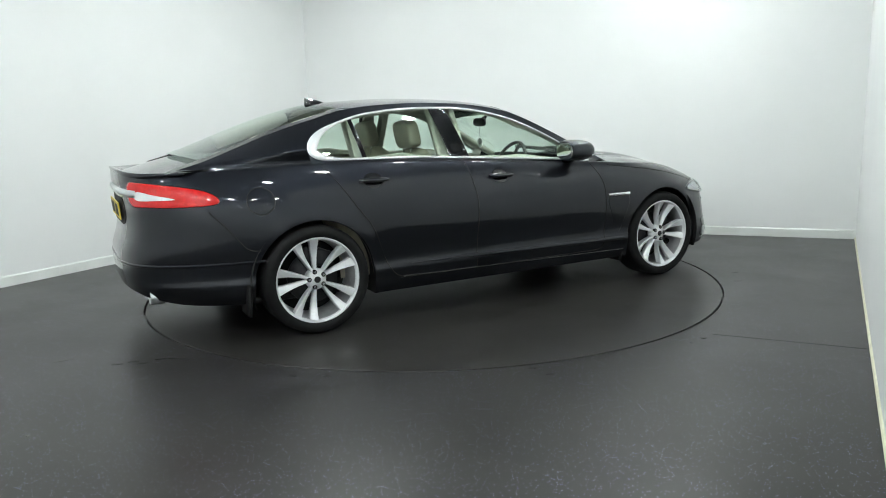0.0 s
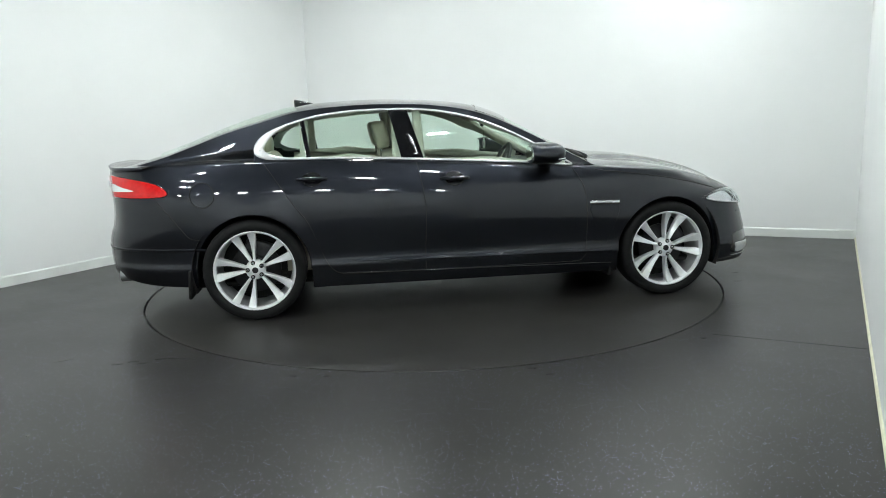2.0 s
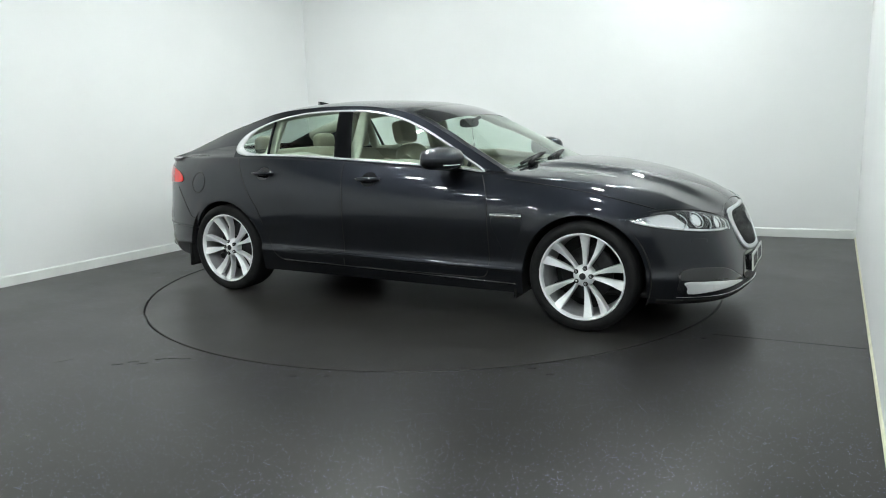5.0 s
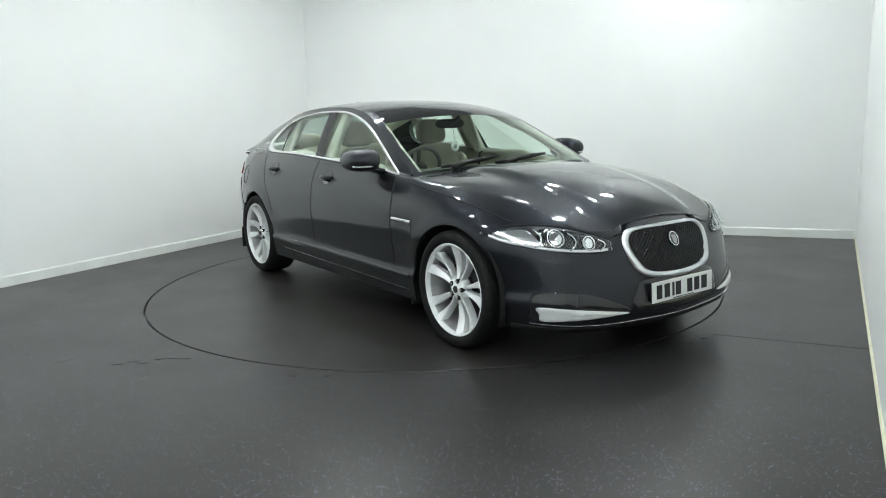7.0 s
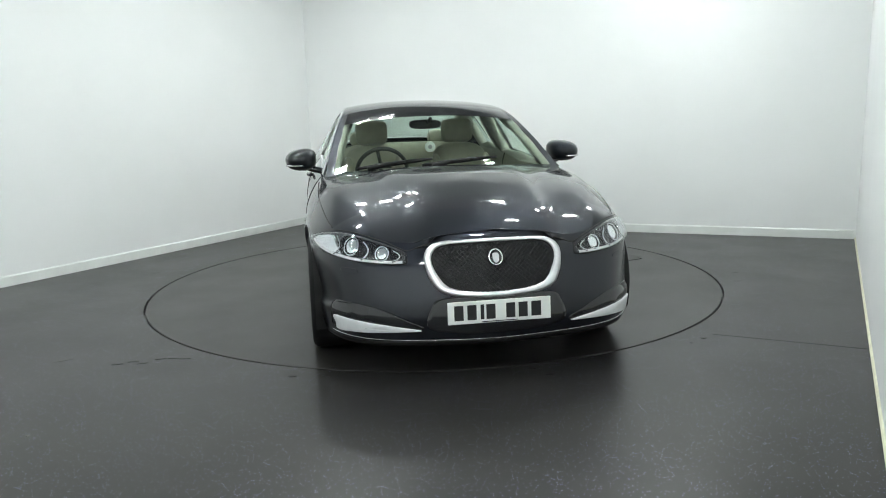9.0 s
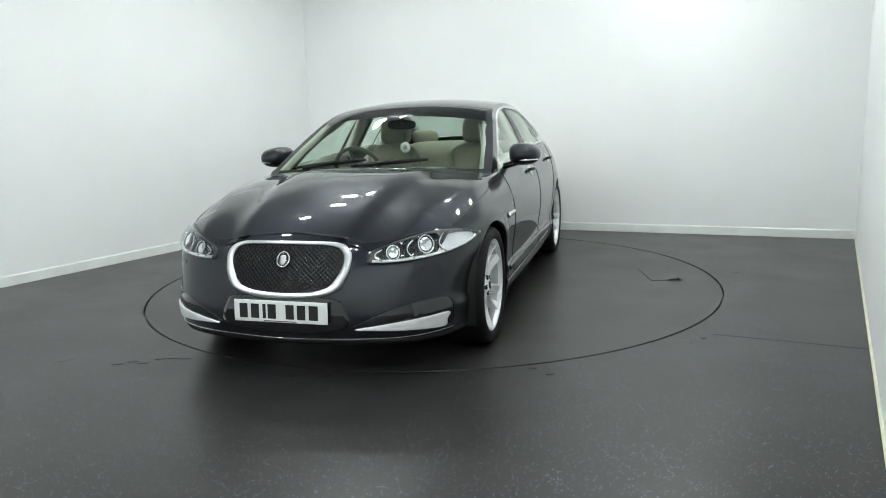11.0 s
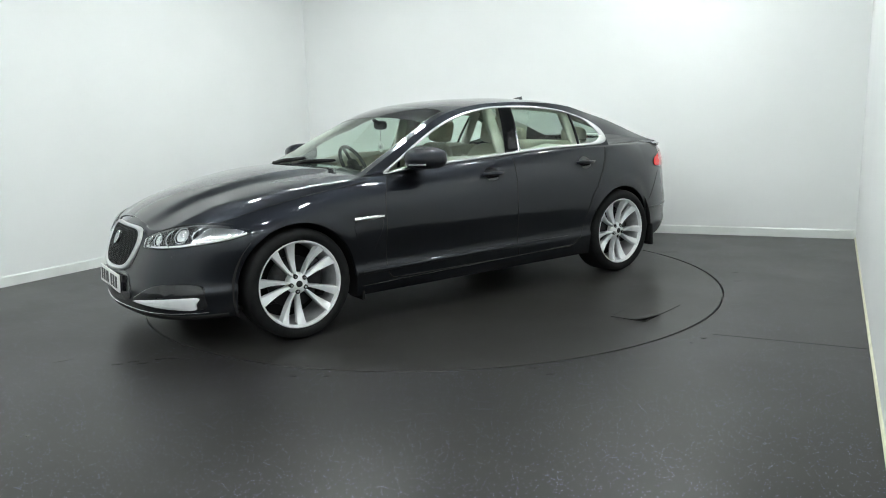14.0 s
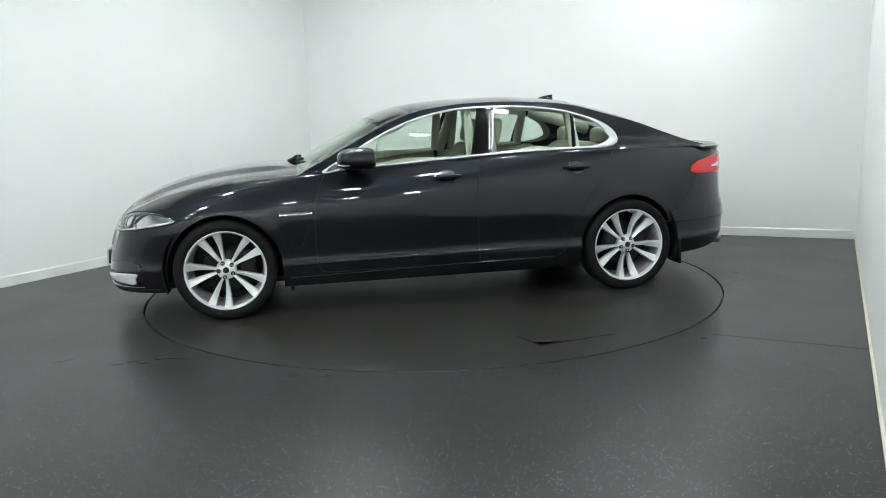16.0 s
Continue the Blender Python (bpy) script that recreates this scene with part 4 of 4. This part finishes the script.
def build_rear(car):
    def boot(a, z, out=0.0):
        return around(180 - a, z, out)
    band("boot_trim", [(16 - 32 * i / 40, .918 + .012 * math.cos(math.pi * (i - 20) / 40)) for i in range(41)], boot, 0.022, 0.016, SATIN, car, "bright trim strip across the boot lid")
    patch("plate_recess", [(9.5, .73), (9.0, .875), (0, .88), (-9.0, .875), (-9.5, .73), (0, .72)], boot, 0.002, BLACK, car, "black number plate recess")
    plate = new("number_plate")
    plate.parent = car
    tagged(plate, "yellow rear number plate with a black line of characters")
    m = pose(-2.492, 0, .80, 0, 4, 180)
    part("plate", moved(box((-.004, -.26, -.0555), (.004, .26, .0555), .003), m), PLATEYELLOW, plate, smooth=False)
    for y, wd in zip([-.205, -.140, -.088, -.045, .055, .118, .185], [.046, .046, .018, .046, .046, .046, .05]):
        part("character_bar", moved(box((.004, y - wd / 2, -.037), (.0055, y + wd / 2, .037), .0005, 1), m), INK, plate, smooth=False)
    # spoiler lip on the boot lid
    rows = []
    for i in range(33):
        u = i / 16 - 1
        y, h = .70 * u, .022 * (1 - abs(u) ** 6)
        x = rear_x(y, .99)
        rows.append([Vector((x + .09, y, top_z(x + .09, y) - .003)), Vector((x + .05, y, top_z(x + .05, y) + h * .35)), Vector((x + .004, y, top_z(x + .02, y) + h)), Vector((x - .006, y, top_z(x + .02, y) + h * .8)), Vector((x + .006, y, top_z(x + .02, y) - .012))])
    bm = grid_mesh(rows)
    bmesh.ops.recalc_face_normals(bm, faces=bm.faces[:])
    part("spoiler", bm, PAINT, car, "low lip spoiler")
    band("rear_bumper_ridge", [(37 - 74 * i / 60, .495) for i in range(61)], boot, 0.009, 0.004, PAINT, car)
    for s in (1, -1):
        def fn(a, z, out=0.0, s=s):
            return around(180 - s * a, z, out)
        lamp = patch("tail_lamp", TAILLAMP, fn, 0.006, REDLENS, car, "red tail lamp with a clear centre wedge", 0.012, 4, 0.004)
        patch("clear_wedge", [(16.4, .934), (15.3, .906), (16.6, .882), (20.5, .884), (23.6, .890), (20.0, .914)], fn, 0.0125, CLEARLENS, lamp, "ribbed white lens", 0.006)
        part("lamp_rim", tube([fn(*p, 0.003) for p in smooth_loop(shrink(TAILLAMP, 1.015), 4)], 0.003, 5, True), GLOSSBLACK, lamp)
        # exhaust outlet
        c = Vector((-2.352, s * .54, .298))
        bm = lathe([(.034, -.05), (.046, -.05), (.050, -.04), (.050, .06), (.042, .06), (.040, -.04)], 24)
        bm = moved(bm, Matrix.Translation(c) @ Matrix.Diagonal((.8, 1.55, 1.0, 1)) @ Matrix.Rotation(radians(90), 4, "Z"))
        part("exhaust_outlet", bm, SATIN, car, "oval bright exhaust outlet")
        # bumper to wing joint
        line = fine([(-2.06, .81), (-1.98, .72), (-1.91, .63), (-1.86, .575), (-1.79, .56)], 6)
        seam([beside(x, z, s, .0005) for x, z in line], car)
    # roof aerial
    bm = bmesh.new()
    rows = []
    for i in range(9):
        t = i / 8
        x = -1.02 - .16 * t
        h = .065 * t ** 0.8
        wd = .022 * math.sin(math.pi * (0.12 + 0.75 * t)) + .004
        z = cabin_top(x, 0).z - .004
        rows.append([Vector((x, -wd, z)), Vector((x, -wd * .6, z + h * .5)), Vector((x, 0, z + h)), Vector((x, wd * .6, z + h * .5)), Vector((x, wd, z))])
    bm = grid_mesh(rows)
    bm.verts.ensure_lookup_table()
    bm.faces.new([bm.verts[40 + k] for k in range(5)])
    bmesh.ops.recalc_face_normals(bm, faces=bm.faces[:])
    part("aerial_fin", bm, GLOSSBLACK, car, "black shark fin aerial")


def build_flanks(car):
    for s in (1, -1):
        def b(x, z, out=0.0, s=s):
            return beside(x, z, s, out)
        for line in ([(-1.36, 1.045), (-1.27, .92), (-1.17, .77), (-1.09, .66), (-1.03, .52), (-.985, .40), (-.93, .32), (-.86, .288)],
                     [(-.335, 1.02), (-.31, .87), (-.292, .73), (-.298, .5), (-.305, .288)],
                     [(.765, .945), (.81, .86), (.835, .77), (.845, .55), (.84, .36), (.81, .30), (.77, .288)],
                     [(.77, .288), (.3, .286), (-.4, .286), (-.86, .288)]):
            seam([b(x, z, .0004) for x, z in fine(line, 8)], car)
        # handles
        for x, z in ((-.085, .907), (-1.045, .935)):
            h = new("door_handle")
            h.parent = car
            cup = [(x + .066 * math.cos(t), z + .048 * math.sin(t)) for t in [2 * math.pi * k / 10 for k in range(10)]]
            patch("cup", cup, b, 0.0012, GLOSSBLACK, h, "dark recess behind the handle", 0.004, 3)
            pts = [b(x - .10 + .20 * i / 10, z + .004, .012 + .020 * math.sin(math.pi * i / 10) ** .6) for i in range(11)]
            part("grip", tube(pts, [.012 + .006 * math.sin(math.pi * i / 10) for i in range(11)], 8, flat=.9), PAINT, h)
            tagged(h, "body-coloured door handle over a dark recess")
        # side vent badge
        vent = band("side_vent", [(.862 + .216 * i / 12, .704 - .003 * i / 12) for i in range(13)], b, [.010 + .004 * min(1, i / 3) for i in range(13)], 0.008, CHROME, car, "bright chrome vent bar on the front wing")
        band("vent_lettering", [(.90 + .13 * i / 6, .703) for i in range(7)], b, .005, 0.0095, ALLOYDARK, vent, "plain grey bar")
        patch("vent_slot", [(.868, .688), (1.075, .688), (1.04, .52), (.99, .40), (.96, .38), (.93, .50)], b, 0.0008, PAINT, car, "", 0.003)
        # sill blade
        band("sill_strip", [(1.03 - 1.85 * i / 40, .358 + .020 * i / 40) for i in range(41)], b, [.013 * min(1, (40 - i) / 14) + .001 for i in range(41)], 0.008, PAINT, car, "raised strip along the sill")
        band("sill_edge", [(1.03 - 1.9 * i / 40, .266 + .03 * i / 40) for i in range(41)], b, .003, 0.004, GLOSSBLACK, car)
        # mud flaps
        for x in (1.03, -1.875):
            bm = box((x - .012, .72, .17), (x + .012, .905, .36), .008)
            for v in bm.verts:
                v.co.y *= s
                v.co.x += (.36 - v.co.z) * -.05
            bmesh.ops.recalc_face_normals(bm, faces=bm.faces[:])
            part("mud_flap", bm, RUBBER, car, "black rubber mud flap")
        # door mirror
        mirror = new("door_mirror")
        mirror.parent = car
        tagged(mirror, "body-coloured door mirror with a bright strip")
        c = Vector((.53, s * .950, 1.055))
        bm = pillow(.30, .215, .15, 2.6, 28, 16)
        for v in bm.verts:
            o = v.co.y * s
            v.co.x -= .10 * max(0, o + .05) ** 1.1
            v.co.z += -.12 * o * (1 if v.co.z > 0 else -.4)
            if v.co.x < -.10:
                v.co.x = -.10
        part("shell", moved(bm, Matrix.Translation(c)), PAINT, mirror)
        bm = pillow(.012, .185, .115, 3, 20, 8)
        part("mirror_glass", moved(bm, Matrix.Translation(c + Vector((-.102, 0, 0)))), MIRRORGLASS, mirror, "mirror glass")
        pts = [c + Vector((.085 + .06 * math.sin(math.pi * i / 10), s * (-.06 + .155 * i / 10), -.035)) for i in range(11)]
        part("indicator_strip", tube([p - Vector((.10 * max(0, -.07 + .185 * i / 10 + .05) ** 1.1, 0, 0)) for i, p in enumerate(pts)], .0075, 6), CHROME, mirror, "bright strip with indicator lens")
        bm = pillow(.11, .17, .045, 2.6, 16, 8)
        part("foot", moved(bm, Matrix.Translation((.565, s * .845, .985)) @ Matrix.Rotation(s * .25, 4, "X")), GLOSSBLACK, mirror)
    # fuel flap on the driver's side
    pts = [beside(-1.765 + .080 * math.cos(t), .856 + .080 * math.sin(t), -1, .0005) for t in [2 * math.pi * k / 40 for k in range(40)]]
    part("fuel_flap", tube(pts, .0040, 5, True), GAP, car, "round fuel flap outline")


def seat(x, y, wide=.50, tilt=20):
    e = new("seat")
    bm = pillow(.52, wide, .16, 3.2)
    part("cushion", moved(bm, Matrix.Translation((x + .20, y, .50)) @ Matrix.Rotation(radians(-8), 4, "Y")), LEATHER, e)
    bm = pillow(.15, wide, .64, 3.4, 24, 14)
    part("backrest", moved(bm, Matrix.Translation((x - .12, y, .80)) @ Matrix.Rotation(radians(-tilt), 4, "Y")), LEATHER, e)
    for s in (1, -1):
        bm = pillow(.19, .10, .50, 2.6, 16, 10)
        part("bolster", moved(bm, Matrix.Translation((x - .07, y + s * wide * .43, .78)) @ Matrix.Rotation(radians(-tilt), 4, "Y")), LEATHER, e)
    bm = pillow(.11, .27, .20, 4.5, 28, 14)
    part("headrest", moved(bm, Matrix.Translation((x - .27, y, 1.205)) @ Matrix.Rotation(radians(-12), 4, "Y")), LEATHER, e)
    for s in (1, -1):
        part("headrest_post", tube([(x - .265, y + s * .06, 1.04), (x - .27, y + s * .06, 1.14)], .007, 6), CHROME, e)
    tagged(e, "cream leather car seat with headrest")
    return e


def build_interior(car):
    for y in (-.37, .37):
        seat(-.28, y).parent = car
    rear = new("rear_bench")
    rear.parent = car
    tagged(rear, "cream leather rear bench with headrests")
    part("cushion", moved(pillow(.50, 1.30, .17, 4), Matrix.Translation((-.98, 0, .52))), LEATHER, rear)
    part("backrest", moved(pillow(.16, 1.30, .62, 4.5), Matrix.Translation((-1.30, 0, .80)) @ Matrix.Rotation(radians(-24), 4, "Y")), LEATHER, rear)
    for y in (-.38, .38):
        part("headrest", moved(pillow(.10, .27, .15, 3), Matrix.Translation((-1.44, y, 1.135))), LEATHER, rear)
    part("rear_shelf", box((-2.05, -.62, 1.035), (-1.42, .62, 1.06), .008), LEATHERDARK, car, "dark rear parcel shelf")
    part("cabin_floor", box((-1.4, -.72, .26), (.95, .72, .30), .01), CARPET, car, "dark carpeted cabin floor")
    # dashboard
    rows = []
    for i in range(13):
        y = -.74 + 1.48 * i / 12
        hood = .035 * math.exp(-((y + .37) / .17) ** 4)
        rows.append([Vector((.98, y, .925)), Vector((.85, y, .955)), Vector((.68, y, .955 + hood * .7)), Vector((.58, y, .945 + hood)), Vector((.55, y, .90)), Vector((.60, y, .74)), Vector((.62, y, .45)), Vector((.75, y, .35))])
    bm = grid_mesh(rows)
    bmesh.ops.recalc_face_normals(bm, faces=bm.faces[:])
    part("dashboard", bm, LEATHERDARK, car, "dark leather dashboard")
    part("centre_console", box((-.35, -.12, .30), (.60, .12, .62), .03, 3), LEATHERDARK, car)
    # steering wheel, driver on the right
    sw = new("steering_wheel")
    sw.parent = car
    tagged(sw, "dark leather steering wheel with three spokes")
    m = Matrix.Translation((.34, -.37, .94)) @ Matrix.Rotation(radians(-65), 4, "Y")
    def at(x, y, z):
        return m @ Vector((x, y, z))
    part("rim", tube([at(.185 * math.cos(t), .185 * math.sin(t), 0) for t in [2 * math.pi * k / 36 for k in range(36)]], .015, 8, True), LEATHERDARK, sw)
    part("boss", moved(pillow(.14, .15, .05, 3), m), LEATHERDARK, sw)
    for t in (0.2, 2.94, 4.71):
        part("spoke", tube([at(.05 * math.sin(t + 1.57), .05 * math.cos(t + 1.57), 0), at(.18 * math.sin(t + 1.57), .18 * math.cos(t + 1.57), 0)], .014, 6), LEATHERDARK, sw)
    part("column", tube([at(0, 0, 0), at(0, 0, -.22)], .04, 10), BLACK, sw)
    # door linings
    for s in (1, -1):
        for x0, x1 in ((.80, -.30), (-.33, -1.25)):
            rows = []
            for i in range(11):
                x = x0 + (x1 - x0) * i / 10
                top = WINDOW_LOW(x) - .012
                y = skin(x, EDGE_Z(x)) - .025
                rows.append([Vector((x, s * y, top)), Vector((x, s * (y - .05), top - .02)), Vector((x, s * (y - .07), top - .09)), Vector((x, s * (y - .05), top - .2)), Vector((x, s * (y - .03), .3))])
            bm = grid_mesh(rows)
            bmesh.ops.recalc_face_normals(bm, faces=bm.faces[:])
            part("door_lining", bm, LEATHER, car, "cream leather door lining")
        # inside faces of the pillars
        pts = [cabin_top(x, s * .93, .03) for x in (.88, .6, .35, .12)]
        part("pillar_lining", tube(pts, .028, 8), HEADLINER, car, "cream pillar lining")
        pts = [cabin_side(x, z, s, -.05) for x, z in ((-.35, 1.03), (-.40, 1.2), (-.44, 1.36))]
        part("pillar_lining", tube(pts, .045, 8), HEADLINER, car)
        pts = [cabin_top(x, s * .90, .05) for x in (-1.15, -1.4, -1.7)]
        part("pillar_lining", tube(pts, .05, 8), HEADLINER, car)
    # interior mirror and hanging disc
    rvm = new("interior_mirror")
    rvm.parent = car
    tagged(rvm, "black interior mirror under the roof")
    part("housing", moved(pillow(.035, .24, .07, 3), Matrix.Translation((.28, -.03, 1.272)) @ Matrix.Rotation(-.15, 4, "Z")), BLACK, rvm)
    part("mount", tube([(.30, -.01, 1.285), (.36, 0, 1.315)], .014, 6), BLACK, rvm)
    disc = new("hanging_disc")
    disc.parent = car
    tagged(disc, "round pale air freshener on a string")
    part("card", moved(lathe([(0, .004), (.036, .004), (.040, 0), (.036, -.004), (0, -.004)], 24), Matrix.Translation((.30, 0, 1.105)) @ Matrix.Rotation(radians(90), 4, "Z")), PLATE, disc)
    part("centre", moved(lathe([(0, .006), (.016, .006), (.017, 0), (.016, -.006), (0, -.006)], 20), Matrix.Translation((.30, 0, 1.105)) @ Matrix.Rotation(radians(90), 4, "Z")), ALLOYDARK, disc, "plain grey centre")
    part("string", tube([(.30, 0, 1.139), (.29, -.01, 1.25)], .0015, 4), BLACK, disc)


# ---- floor marks ----
def build_marks(table):
    # vinyl flap with a curled corner on the turntable
    pts = [Vector((-0.186, 1.737)), Vector((-0.251, 1.958)), Vector((-0.745, 1.860)), Vector((-0.630, 1.625))]
    rows = []
    for i in range(13):
        u = i / 12
        row = []
        for k in range(13):
            v = k / 12
            p = (pts[0] * (1 - u) + pts[1] * u) * (1 - v) + (pts[3] * (1 - u) + pts[2] * u) * v
            lift = max(0, u + (1 - v) - 1.45) ** 1.5 * .05
            row.append(Vector((p.x, p.y, .003 + lift)))
        rows.append(row)
    bm = grid_mesh(rows)
    bmesh.ops.recalc_face_normals(bm, faces=bm.faces[:])
    part("hatch_cover", bm, TABLE, table, "square vinyl flap with a lifted corner")
    part("joint", tube([Vector((p.x, p.y, .001)) for p in pts[0:1] + pts[1:2]], .0025, 4), GAP, table)
    part("joint", tube([Vector((pts[0].x, pts[0].y, .001)), Vector((pts[3].x, pts[3].y, .001))], .0025, 4), GAP, table)
    part("joint", tube([Vector((pts[1].x, pts[1].y, .001)), Vector((pts[2].x, pts[2].y, .001))], .0025, 4), GAP, table)


SCUFF = material("dark rubber scuff", (0.016, 0.016, 0.0155), 0.4, spec=0.35)
PALESCUFF = material("pale scuff", (0.13, 0.13, 0.12), 0.5)


def blob(name, x, y, rx, ry, ang, mat, label, cat):
    """A thin irregular stain lying on the floor."""
    bm = bmesh.new()
    n = 18
    ring = []
    for k in range(n):
        a = 2 * math.pi * k / n
        r = 1 + .35 * (random.random() - .5)
        ring.append(bm.verts.new((rx * r * math.cos(a), ry * r * math.sin(a), .0025)))
    low = [bm.verts.new((v.co.x * 1.02, v.co.y * 1.02, .0005)) for v in ring]
    bm.faces.new(ring)
    for k in range(n):
        bm.faces.new((low[k], low[(k + 1) % n], ring[(k + 1) % n], ring[k]))
    bmesh.ops.recalc_face_normals(bm, faces=bm.faces[:])
    ob = part(name, bm, mat, smooth=False)
    ob.matrix_basis = pose(x, y, 0, 0, 0, ang)
    return tagged(ob, label, cat, "marks on the floor")


def build_floor_marks():
    for x, y, rx, ry, a in ((0.50, -2.25, .022, .012, 10), (0.58, -2.35, .020, .010, 0), (1.57, -1.83, .016, .014, 0), (1.47, -1.91, .010, .008, 0), (-0.76, -2.25, .020, .010, 0), (-0.58, -2.27, .016, .010, 0)):
        blob("rubber_mark", x, y, rx, ry, a, SCUFF, "small dark rubber mark on the vinyl floor", "mark")
    for k in range(6):
        t = k / 5
        blob("tyre_scuff", -1.80 + .36 * t, -1.97 + .09 * t + .03 * math.sin(k * 2.3), .028, .004, 12 + 9 * math.sin(k), SCUFF, "short dark tyre scuff on the floor", "mark")
    for x, y, rx, ry, a in ((2.46, -0.13, .022, .008, 10), (2.36, -0.43, .03, .008, 0), (2.20, 0.84, .10, .010, -8), (-1.79, -2.90, .010, .008, 0), (-2.15, -1.87, .05, .006, 30), (-2.53, 0.59, .03, .010, 30)):
        blob("pale_mark", x, y, rx, ry, a, PALESCUFF, "small pale scrape on the vinyl floor", "mark")
    part_line = tube([(1.650, -1.763, .0005), (2.390, -2.128, .0005)], .0013, 4)
    tagged(part("floor_joint", part_line, SCUFF), "thin dark joint between floor sheets", "joint", kind="structure")


build_room()
build_lights()
turntable = build_turntable()
build_marks(turntable)
build_floor_marks()
car = build_car()


def motions():
    walk(turntable, [(t, pose(0, 0, 0, 0, 0, a)) for t, a in TURN])
    walk(car, [(t, pose(0, 0, 0, 0, 0, a) @ pose(OFFSET[0], OFFSET[1], 0)) for t, a in TURN])


motions()
